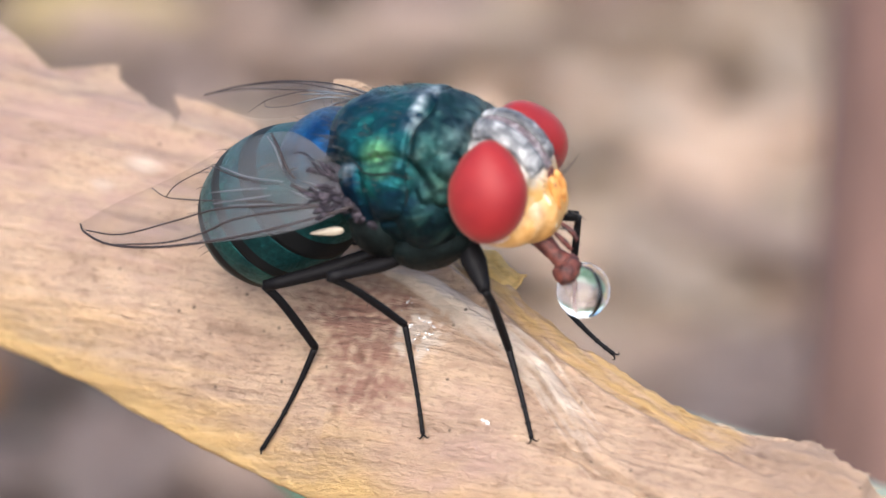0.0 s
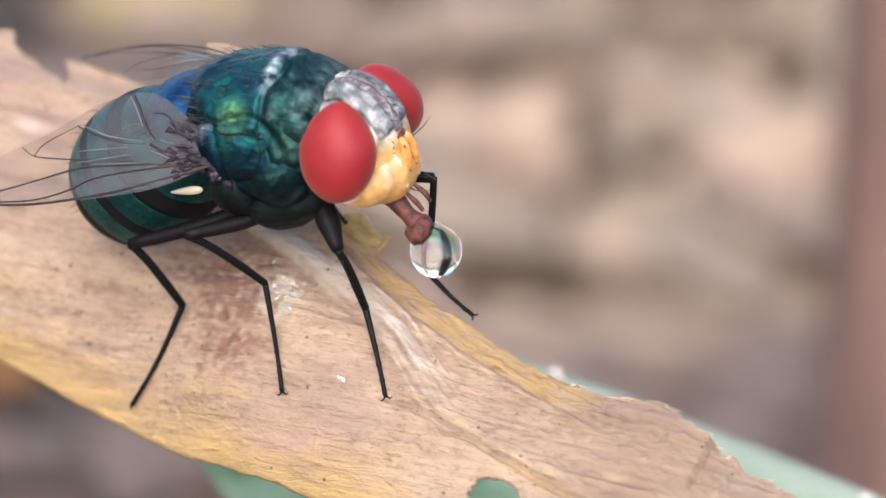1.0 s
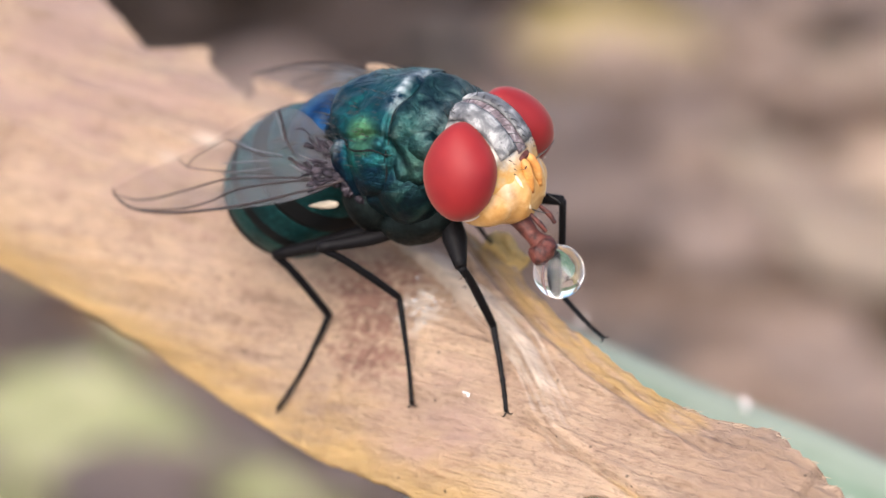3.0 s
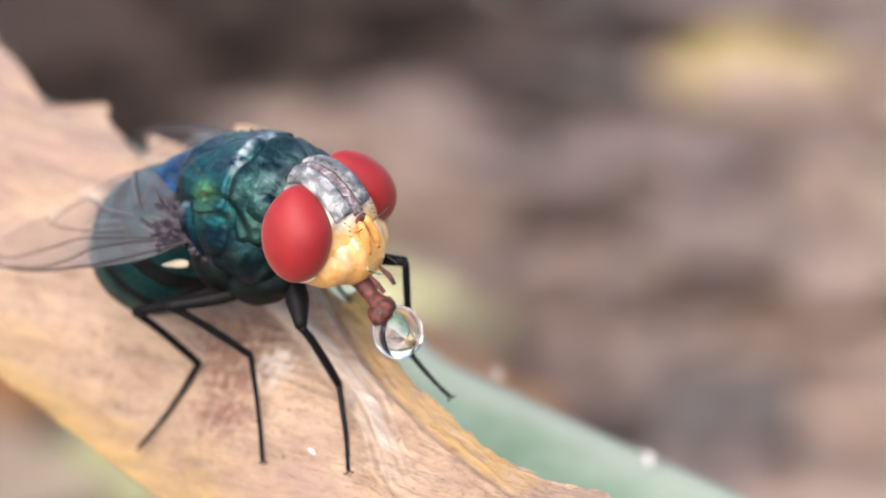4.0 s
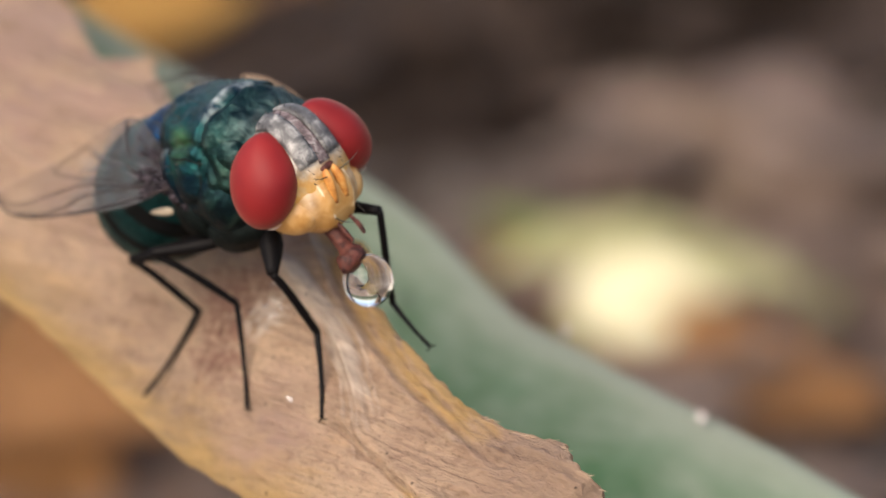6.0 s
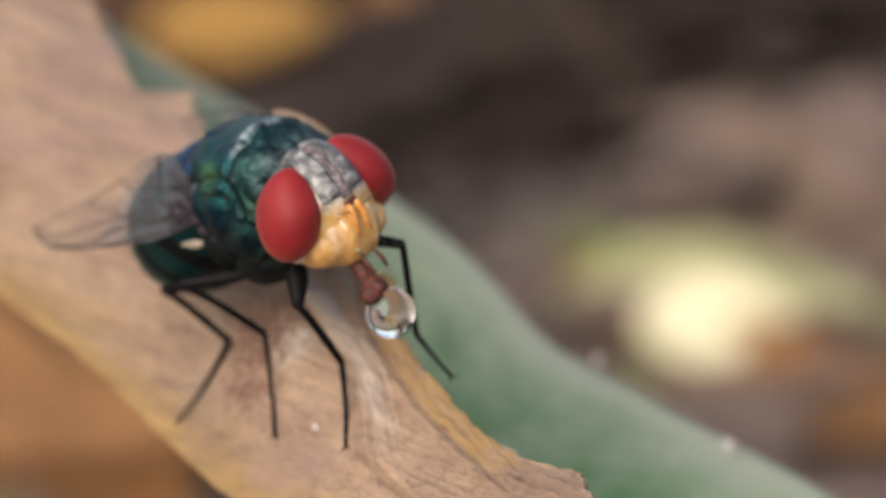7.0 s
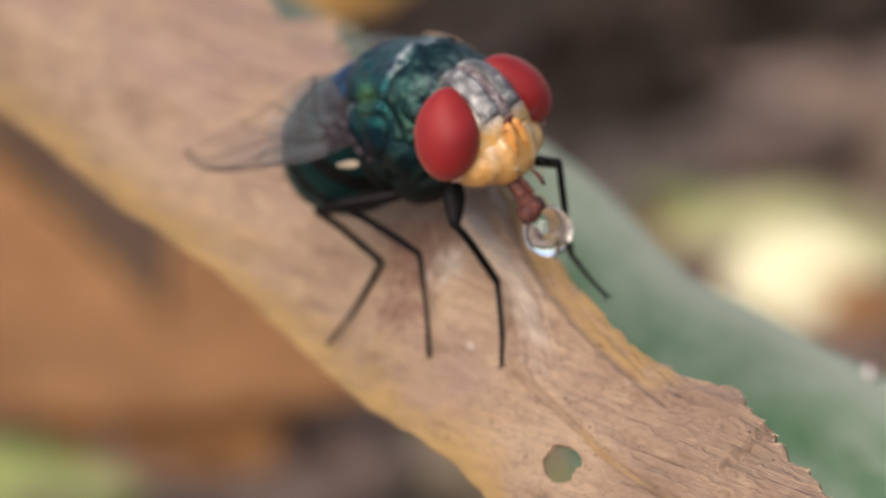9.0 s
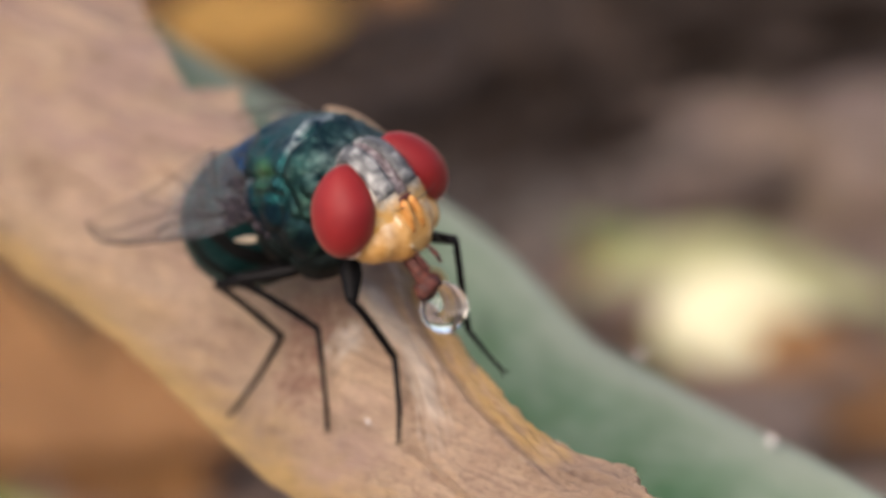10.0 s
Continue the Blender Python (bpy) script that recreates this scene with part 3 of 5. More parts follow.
def leaf_height(u, w):
    """Height of the blade's skin over its mean plane."""
    hi, lo = leaf_edges(u, True)
    mid = (hi + lo) / 2
    dv = w - mid
    h = 0.42 - (0.13 if dv < 0 or u > 7 or u < -12 else 0.085) * dv * dv if abs(dv) < 4 else 0.42 - 0.13 * (8 * abs(dv) - 16)
    if dv > 0 and u < -9:
        gentle = 0.42 - (0.07 * dv * dv if dv < 3.5 else 0.07 * (7 * dv - 12.25))
        h += (gentle - h) * min(1.0, (-9 - u) / 3)
    sink = min(1.0, max(0.0, (-3.0 - u) / 6.0))
    h -= 0.95 * sink * sink * (3 - 2 * sink)
    n1, d1, f1 = near_line(u, w, FOLD, 0.10, -7, 5.0)
    wob = 0.08 * noise.noise((u * 1.7, 6.0, 1.0))
    h += 0.2 * math.exp(-((d1 + 0.18 + wob) / 0.17) ** 2) * f1 - 0.16 * n1
    h += 0.06 * noise.noise((u * 0.8, d1 * 5.0, 9.0)) * f1 * math.exp(-((d1 - 0.4) / 0.5) ** 2) * 2
    if f1 > 0 and d1 > -0.1:
        h += f1 * min(1.0, (d1 + 0.1) / 0.2) * (0.13 * (0.3 - abs(noise.noise((u * 0.9 + d1, d1 * 4.5 + u * 0.5, 41.0)))) + 0.07 * noise.noise((u * 2.2, d1 * 9.0, 43.0)))
    n2, d2, f2 = near_line(u, w, CREASE, 0.09, -0.7, 9.5)
    h += (-0.22 * n2 + 0.18 * math.exp(-((d2 - 0.28) / 0.22) ** 2)) * f2
    n3, d3, f3 = near_line(u, w, RIDGE, 0.22, -6.6, 1.6, 2.2)
    h += 0.24 * n3 - 0.14 * math.exp(-((d3 + 0.4) / 0.2) ** 2) * f3
    if f3 > 0:
        h += f3 * sum((0.09 + 0.08 * noise.noise((u * 1.1, k * 9, 4.0))) * math.exp(-((d3 - k * (u + 8) / 8 - 0.12 * noise.noise((u * 0.6, k * 7, 2.0))) / 0.07) ** 2) for k in (-0.55, -0.3, -0.1, 0.14, 0.34, 0.55))
    h += 0.12 * noise.noise((u * 0.22, w * 1.3, 2.0)) + 0.09 * noise.noise((u * 0.45, w * 3.6, 5.0))
    h += 0.045 * noise.noise((u * 0.9, w * 8.0, 8.0)) + 0.02 * noise.noise((u * 2.6, w * 5.0, 11.0))
    h += bump(u, -3.35, 0.8, 1) * bump(w, -0.9, 0.6, -0.3) + bump(u, -0.5, 0.6, 1) * bump(w, -0.6, 0.5, -0.14) + bump(u, -8.2, 0.7, 1) * bump(w, -1.7, 0.5, 0.12)
    if u > 3.5:
        k = min(1, (u - 3.5) / 2)
        h += k * (0.2 * (0.5 - abs(noise.noise((u * 1.3, w * 1.9, 14.0)))) + 0.11 * (0.5 - abs(noise.noise((u * 3.1, w * 4.0, 17.0)))))
    if u < -8:
        h += min(1, (-8 - u) / 4) * (0.35 * noise.noise((u * 0.16, w * 0.8, 20.0)) + 0.5 * (0.25 - abs(noise.noise((u * 0.11, w * 0.75, 25.0)))) + 0.1 * noise.noise((u * 0.6, w * 2.0, 22.0)))
    if u < -28:
        h -= 0.0115 * (u + 28) ** 2
    return h


def leaf_tones(u, w, hi, lo):
    """Weights of the amber fold, the yellow margin, the russet patch, the pink and crusted parts, white fibres, and
    dirt with painted shade.
    """
    _, d1, f1 = near_line(u, w, FOLD, 0.1, -7.5, 4.6, 1.5)
    _, d2, f2 = near_line(u, w, CREASE, 0.1, -0.7, 9.5)
    _, d3, f3 = near_line(u, w, RIDGE, 0.25, -6.6, 1.6, 2.2)
    ripple = noise.noise((u * 1.4, d1 * 5.0 + u * 0.4, 31.0))
    amber = (0.72 + 0.75 * ripple) * f1 * min(1.0, max(0.0, (d1 + 0.1) / 0.25))
    amber = max(amber, (0.55 + 0.6 * noise.noise((u * 1.3, 2.2, 31.0))) * f2 * math.exp(-((d2 + 0.03) / 0.10) ** 2) * min(1, max(0, (u - 1.0) / 2)), 0.5 * f1 * math.exp(-(d1 / 0.12) ** 2))
    wander = 0.55 * noise.noise((u * 0.45, w * 0.9, 51.0)) + 0.3 * noise.noise((u * 1.6, w * 2.4, 53.0))
    yellow = math.exp(-max(0.0, w - lo + 0.5 * wander) / (0.95 if u < -6 else 1.25)) if u < 0.5 else math.exp(-max(0.0, w - lo) / (0.35 + 0.9 * max(0.0, 1.5 - u)))
    russet = (1 + wander) * (1.05 * math.exp(-((u + 5.4) / 1.15) ** 2 - ((w - 0.75) / 1.15) ** 2) + 0.9 * math.exp(-((u + 6.0) / 1.7) ** 2 - ((w - 2.4) / 0.9) ** 2) + 0.5 * math.exp(-((u + 4.3) / 0.9) ** 2 - ((w + 0.05) / 0.6) ** 2))
    russet *= 0.8 + 0.8 * noise.noise((u * 4.5, w * 6.0, 57.0))
    pink = (0.75 + wander) * math.exp(-((u + 2.7) / 2.0) ** 2 - ((w + 1.1) / 1.35) ** 2) + (0.5 + 1.2 * wander) * min(1.0, max(0.0, (-9.0 - u) / 3)) * min(1.0, max(0.0, (w - lo - 1.5) / 1.5))
    crust = (0.8 + 0.9 * wander) * min(1.0, max(0.0, (u - 3.2) / 2.2))
    dirt_shade = 0.5 * (1 + noise.noise((u * 3, w * 4, 2))) * math.exp(-((u - 4.7) / 0.55) ** 2 - ((w - 0.25) / 0.3) ** 2) + 0.3 * math.exp(-((u + 12.6) / 0.4) ** 2 - ((w - 5.6) / 0.25) ** 2)
    dirt_shade += 1.0 * max(0.0, noise.noise((u * 3.4, w * 3.4, 12.0)) + 0.05 + 0.4 * noise.noise((u * 9.0, w * 9.0, 13.0))) * math.exp(-((u + 5.4) / 1.2) ** 2 - ((w - 0.4) / 1.2) ** 2)
    # brown shade in the fold's wrinkles and the ridge's valley, put into the colour
    dirt_shade += 0.4 * max(0.0, -ripple) * f1 * min(1.0, max(0.0, (d1 + 0.05) / 0.2)) + 0.4 * f3 * math.exp(-((d3 + 0.42) / 0.12) ** 2) * (0.5 + noise.noise((u * 1.7, 5.0, 2.0)))
    rib = f3 * sum(math.exp(-((d3 - k * (u + 8) / 8 - 0.12 * noise.noise((u * 0.6, k * 7, 2.0))) / 0.07) ** 2) for k in (-0.55, -0.3, -0.1, 0.14, 0.34, 0.55))
    crumbs = max(0.0, noise.noise((u * 4.0, w * 4.0, 61.0)) + 0.25)
    white = (0.65 + 0.8 * noise.noise((u * 1.5, w * 3.0, 71.0))) * rib + 0.35 * f3 * math.exp(-((d3 - 0.05) / 0.45) ** 2) + 4.5 * crumbs * math.exp(-((u + 4.1) / 0.55) ** 2 - ((w - 1.6) / 0.6) ** 2) + 0.8 * math.exp(-((u + 12.8) / 0.5) ** 2 - ((w - 5.05) / 0.22) ** 2) + 0.6 * math.exp(-((u + 13.6) / 0.4) ** 2 - ((w - 4.3) / 0.2) ** 2)
    return amber, yellow, russet, pink, crust, white, dirt_shade


def build_leaf():
    us = list(np.linspace(-110, -27, 40)[:-1]) + list(np.linspace(-27, -20, 40)[:-1]) + list(np.linspace(-20, -11.5, 130)[:-1]) + list(np.linspace(-11.5, 10.4, 310))
    nv = 120
    bm = bmesh.new()
    layers = [bm.verts.layers.float.new(k) for k in ("amber", "yellow", "russet", "pink", "crust", "white", "dirt_shade")]
    grids = []
    for k, under in ((0, 0.0), (1, 1.0)):
        g_ = []
        for u in us:
            hi, lo = leaf_edges(u)
            smooth = float(np.interp(u, (-20, -16.6, -12.5, -10, -6.5), (9.4, 7.8, 7.25, 7.1, 5.2))) if -20 < u < -6.5 else hi
            row = []
            for j in range(nv + 1):
                t = j / nv
                w = lo + (smooth - lo) * t + (hi - smooth) * max(0.0, (t - 0.84) / 0.16)
                uu = u
                if u > 8.5:
                    uu = u + (u - 8.5) / 1.9 * (0.5 * noise.noise((w * 1.1, 4.4, 1.0)) + 0.25 * noise.noise((w * 4.0, 4.4, 3.0)))
                if -12.6 < u < -11.2 and w > 6.9:
                    uu -= 1.0 * (w - 6.9) * (-11.2 - u) / 1.4
                v_ = bm.verts.new((uu, w, leaf_height(u, w) - 0.13 * under))
                for key, val in zip(layers, leaf_tones(u, w, hi, lo)):
                    v_[key] = val
                row.append(v_)
            g_.append(row)
        grids.append(g_)
    a, b_ = grids

    def holed(u, w):
        dx, dy = (u - 2.66) / 0.6, (w + 2.4) / 0.45
        return dx * dx + dy * dy + 0.35 * noise.noise((u * 2.5, w * 2.5, 0)) < 1.0

    n_u = len(us)
    gone = [[holed(us[i] + 0.03, a[i][j].co.y + 0.03) for j in range(nv)] for i in range(n_u - 1)]
    for i in range(n_u - 1):
        for j in range(nv):
            if gone[i][j]:
                continue
            bm.faces.new((a[i][j], a[i + 1][j], a[i + 1][j + 1], a[i][j + 1]))
            bm.faces.new((b_[i][j], b_[i][j + 1], b_[i + 1][j + 1], b_[i + 1][j]))
            for di, dj, p, q in ((-1, 0, (i, j), (i, j + 1)), (1, 0, (i + 1, j), (i + 1, j + 1)), (0, -1, (i, j), (i + 1, j)), (0, 1, (i, j + 1), (i + 1, j + 1))):
                ii, jj = i + di, j + dj
                if not (0 <= ii < n_u - 1 and 0 <= jj < nv) or gone[ii][jj]:
                    bm.faces.new((a[p[0]][p[1]], a[q[0]][q[1]], b_[q[0]][q[1]], b_[p[0]][p[1]]))
    loose = [v_ for v_ in bm.verts if not v_.link_faces]
    bmesh.ops.delete(bm, geom=loose, context="VERTS")
    ob = part("dry_leaf", bm, M_LEAF)
    ob.matrix_world = LEAF_POSE
    tagged(ob, "long dried tan leaf blade, torn and wrinkled, with a hole", "leaf")
    # a torn flake that curls up behind the fly
    bm = bmesh.new()
    sheet(bm, 10, 8, lambda s, t: (-8.2 + 1.9 * s + 0.5 * t, 5.4 + 1.6 * t + 0.2 * math.sin(3 * s), -1.0 + 2.9 * t ** 1.3 * (1 - 0.6 * s * s)), 0.07)
    part("flake", bm, M_LEAF, ob, "pale torn flake")
    # frayed fibres along the torn margin
    bm = bmesh.new()
    rng = random.Random(9)
    for i in range(90):
        u = rng.uniform(3.2, 10.2) if i < 60 else rng.uniform(-20, -7)
        hi, lo = leaf_edges(u)
        p = Vector((u, hi - 0.05, leaf_height(u, hi - 0.05)))
        d = Vector((rng.uniform(0.3, 1.0), rng.uniform(0.0, 0.5), rng.uniform(-0.2, 0.3))).normalized() * rng.uniform(0.06, 0.2)
        tube(bm, [p - d * 0.4, p + d * 0.5, p + d + Vector((0, 0, -0.03))], (0.011, 0.004), 4, 2)
    tagged(part("frayed_fibres", bm, M_FIBRE, ob, "pale frayed fibres"), kind="stuff")
    # a small flap that curls up at the rim
    bm = bmesh.new()
    sheet(bm, 24, 16, lambda s, t: (-3.75 + 1.3 * s + 0.15 * t, 3.7 - 0.45 * s + 0.75 * t + 0.1 * math.sin(6 * s), -0.62 - 0.1 * t + 0.25 * math.sin(2.6 * t) + 0.14 * noise.noise((s * 5, t * 4, 1))), 0.06)
    part("flap", bm, M_AMBER, ob, "amber curled flap")
    bm = bmesh.new()
    rng = random.Random(4)
    for cx, cw, r, n_ in ((-4.15, 1.75, 0.38, 14), (-4.0, 1.3, 0.3, 6), (-1.84, -0.4, 0.09, 5), (-4.7, 2.3, 0.3, 4)):
        for _ in range(n_):
            a_ = rng.uniform(0, 6.28)
            rr = r * rng.uniform(0.6, 1.1)
            u, w = cx + rr * math.cos(a_), cw + rr * math.sin(a_) * 0.8
            s = rng.uniform(0.012, 0.035)
            blob(bm, (u, w, leaf_height(u, w) + s * 0.2), (s * 2.0, s, s * 0.25), Matrix.Rotation(rng.uniform(0, 3), 3, "Z"), 8, 5, lambda q: q * (1 + 0.5 * noise.noise(q * 1.7 + Vector((u * 9, w * 9, 0)))))
    part("wax_crust", bm, M_WAX, ob, "white powdery crumbs")
    return ob


dry_leaf = build_leaf()

# ---- the fly ----
FLY_POSE = pose(-2.174 * MM, 0.597 * MM, 4.156 * MM, 10, -18, -27)
fly = new("blow_fly")
fly.empty_display_size = 0.002
fly.matrix_world = FLY_POSE
tagged(fly, "metallic blue-green blow fly with red eyes standing on a dry leaf", "fly")


SAG = 0.08


def build_body():
    def thorax_warp(q):
        y = abs(q.y)
        groove = 0.1 * math.exp(-((q.x - 0.40 + 0.2 * y * y + 0.03 * math.sin(9 * q.y)) / 0.04) ** 2) * max(0.0, q.z + 0.1) * (0.35 + y)
        low = min(1.0, max(0.0, (0.55 - q.z) / 0.15)) * min(1.0, max(0.0, (q.z + 0.75) / 0.2))
        seam = 0.05 * math.exp(-((y - 0.8 - 0.12 * q.x + 0.04 * math.sin(7 * q.x)) / 0.035) ** 2) * (1 if q.z > -0.2 else 0)
        seam += 0.055 * low * (math.exp(-((q.x - 0.26 - 0.1 * math.sin(4 * q.z)) / 0.032) ** 2) + math.exp(-((q.x + 0.22 + 0.12 * q.z) / 0.035) ** 2))
        seam += 0.045 * math.exp(-((q.z + 0.18 - 0.25 * q.x) / 0.035) ** 2) * min(1.0, max(0.0, (y - 0.45) / 0.2))
        swell = 0.035 * math.exp(-((q.x - 0.35) / 0.22) ** 2 - ((y - 0.6) / 0.2) ** 2) + 0.035 * low * (math.exp(-((q.x - 0.02) / 0.16) ** 2 - ((q.z - 0.15) / 0.25) ** 2) + math.exp(-((q.x - 0.52) / 0.15) ** 2 - ((q.z - 0.1) / 0.25) ** 2))
        q = q * (1 - groove - seam + swell + 0.04 * noise.noise(q * 2.2 + Vector((3, 1, 7))) + 0.028 * noise.noise(q * 4.5) + 0.01 * noise.noise(q * 11))
        if q.z > 0:
            q.z *= 1 + 0.5 * q.x * q.x * max(0.0, 1 - q.x * q.x)
        if q.x > 0.5:
            q.z -= (q.x - 0.5) * 0.14
        return q
    tilt = Matrix.Rotation(radians(8), 3, "Y")
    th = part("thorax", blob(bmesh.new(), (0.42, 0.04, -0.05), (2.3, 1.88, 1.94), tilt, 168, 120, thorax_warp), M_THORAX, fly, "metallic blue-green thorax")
    part("scutellum", blob(bmesh.new(), (-1.85, 0.04, 0.78), (1.1, 1.3, 0.85), Matrix.Rotation(radians(-8), 3, "Y"), 40, 24, lambda q: Vector((q.x * (1 - 0.12 * q.y * q.y), q.y, q.z))), M_SCUTELLUM, fly, "metallic deep blue scutellum")
    for s in (-1, 1):
        y = SAG * 0.5
        part("pleuron", blob(bmesh.new(), (0.95, y + s * 1.2, -0.55), (0.85, 0.72, 0.95), Matrix.Rotation(radians(12), 3, "Y"), 28, 20, lambda q: q * (1 + 0.03 * noise.noise(q * 3))), M_THORAX, th)
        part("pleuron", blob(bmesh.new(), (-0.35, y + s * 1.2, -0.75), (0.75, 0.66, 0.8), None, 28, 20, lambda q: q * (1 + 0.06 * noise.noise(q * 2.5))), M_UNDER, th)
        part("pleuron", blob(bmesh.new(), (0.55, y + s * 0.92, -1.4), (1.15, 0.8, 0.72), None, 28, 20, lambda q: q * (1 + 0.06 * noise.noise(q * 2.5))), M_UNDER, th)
        part("shoulder", blob(bmesh.new(), (1.72, y + s * 1.02, 0.42), (0.6, 0.45, 0.55), None, 20, 14), M_THORAX, th, "rounded shoulder lobe")
    # seams between the plates
    def skin(x, y, z):
        d = Vector((x, y, z)).normalized()
        d = thorax_warp(d)
        return tilt @ Vector((d.x * 2.3, d.y * 1.88, d.z * 1.94)) + Vector((0.42, 0.04, -0.05))
    lines = []
    for s in (-1, 1):
        lines.append([skin(0.40 - 0.2 * y * y + 0.03 * math.sin(9 * y), s * y, math.sqrt(1 - y * y) * 0.9) for y in np.linspace(0.45, 0.95, 8)])
        lines.append([skin(0.22 + 0.06 * math.sin(5 * z), s, z) for z in np.linspace(0.3, -0.35, 7)])
        lines.append([skin(x, s * (0.86 + 0.03 * math.sin(8 * x)), 0.42 - 0.25 * x + 0.05 * math.sin(11 * x)) for x in np.linspace(0.3, -0.55, 9)])
    for ln in lines:
        part("seam", tube(bmesh.new(), ln, (0.008, 0.03, 0.024, 0.03, 0.008), 6, 3), M_BAND, th)
    # abdomen: overlapping plates, each with a dark hind margin
    a0, a1, big = Vector((-1.75, 0.1, 0.32)), Vector((-5.62, 0.1, -1.52)), 1.86
    ax = (a1 - a0).normalized()
    side = Vector((0, 1, 0))
    up = side.cross(ax) * -1
    cuts = (0.0, 0.34, 0.57, 0.8, 1.0)
    for s0, s1 in zip(cuts, cuts[1:]):
        bm = bmesh.new()
        rings, n_ = [], 12
        for i in range(n_ + 1):
            t = i / n_
            q = s0 + (s1 - s0) * t
            r = big * (1 - abs(2 * q - 1) ** 2.3) ** 0.5 if q > 0.5 else big * (0.62 + 0.38 * math.sin(math.pi * q))
            r = max(r, 0.03) + (0.03 * t if s1 < 1 else 0)
            c = a0.lerp(a1, q)
            rings.append([bm.verts.new(c + side * r * math.cos(a) + up * r * 0.98 * math.sin(a)) for a in (2 * math.pi * k / 56 for k in range(56))])
        for i, (r0, r1) in enumerate(zip(rings, rings[1:])):
            for k in range(56):
                fc = bm.faces.new((r0[k], r0[(k + 1) % 56], r1[(k + 1) % 56], r1[k]))
                fc.material_index = 1 if i >= n_ - 4 and s1 < 1 else 0
        bm.faces.new(rings[0])
        bm.faces.new(rings[-1][::-1])
        part("abdomen_plate", bm, (M_ABDOMEN, M_BAND), fly, "dark green metallic plate with black hind band")
    # bristles over the back
    bm = bmesh.new()
    rng = random.Random(7)
    for _ in range(260):
        a, x = rng.uniform(-1.3, 1.3), rng.uniform(-1.8, 2.0)
        k = math.sqrt(max(0.0, 1 - (x / 2.4) ** 2))
        p = tilt @ Vector((x, 1.9 * k * math.sin(a), 2.0 * k * math.cos(a))) + Vector((0.35, 0.04, -0.08))
        d = Vector((-0.8, 0.5 * math.sin(a), 0.6)).normalized()
        ln = rng.uniform(0.1, 0.22) if x > -1.0 else rng.uniform(0.3, 0.5)
        tube(bm, [p - d * 0.03, p + d * ln * 0.5, p + d * ln + Vector((-0.1 * ln, 0, -0.1 * ln))], (0.012, 0.003), 4, 2)
    for _ in range(34):
        a = rng.uniform(-1.5, 1.5)
        p = Vector((-1.75 - 0.9 * math.cos(a), 0.04 + 1.1 * math.sin(a), 0.95))
        d = Vector((-0.9 * math.cos(a), 0.6 * math.sin(a), 0.2)).normalized()
        tube(bm, [p, p + d * 0.45, p + d * rng.uniform(0.7, 1.1) + Vector((0, 0, -0.1))], (0.017, 0.003), 4, 2)
    for _ in range(36):
        q, a = rng.uniform(0.5, 0.97), rng.uniform(0.2, 2.9)
        r = big * (1 - abs(2 * q - 1) ** 2.3) ** 0.5
        p = a0.lerp(a1, q) + side * r * math.cos(a) - up * r * math.sin(a)
        d = (ax * 0.8 + (p - a0.lerp(a1, q)).normalized() * 0.6).normalized()
        tube(bm, [p, p + d * 0.12, p + d * rng.uniform(0.15, 0.3) + ax * 0.08], (0.012, 0.003), 4, 2)
    tagged(part("bristles", bm, M_BRISTLE, fly, "short black bristles"), kind="stuff")


HEAD_C, HEAD_R = Vector((2.58, SAG, -0.52)), Vector((1.14, 1.22, 1.5))


def on_head(a, y, lift):
    """A point on the head capsule: a degrees down from its top towards the front, y beside the middle."""
    k = math.sqrt(max(0.05, 1 - (y / HEAD_R.y) ** 2))
    n_ = Vector((math.sin(radians(a)) * k, y / HEAD_R.y, math.cos(radians(a)) * k))
    return HEAD_C + Vector((n_.x * (HEAD_R.x + lift), n_.y * (HEAD_R.y + lift), n_.z * (HEAD_R.z + lift)))


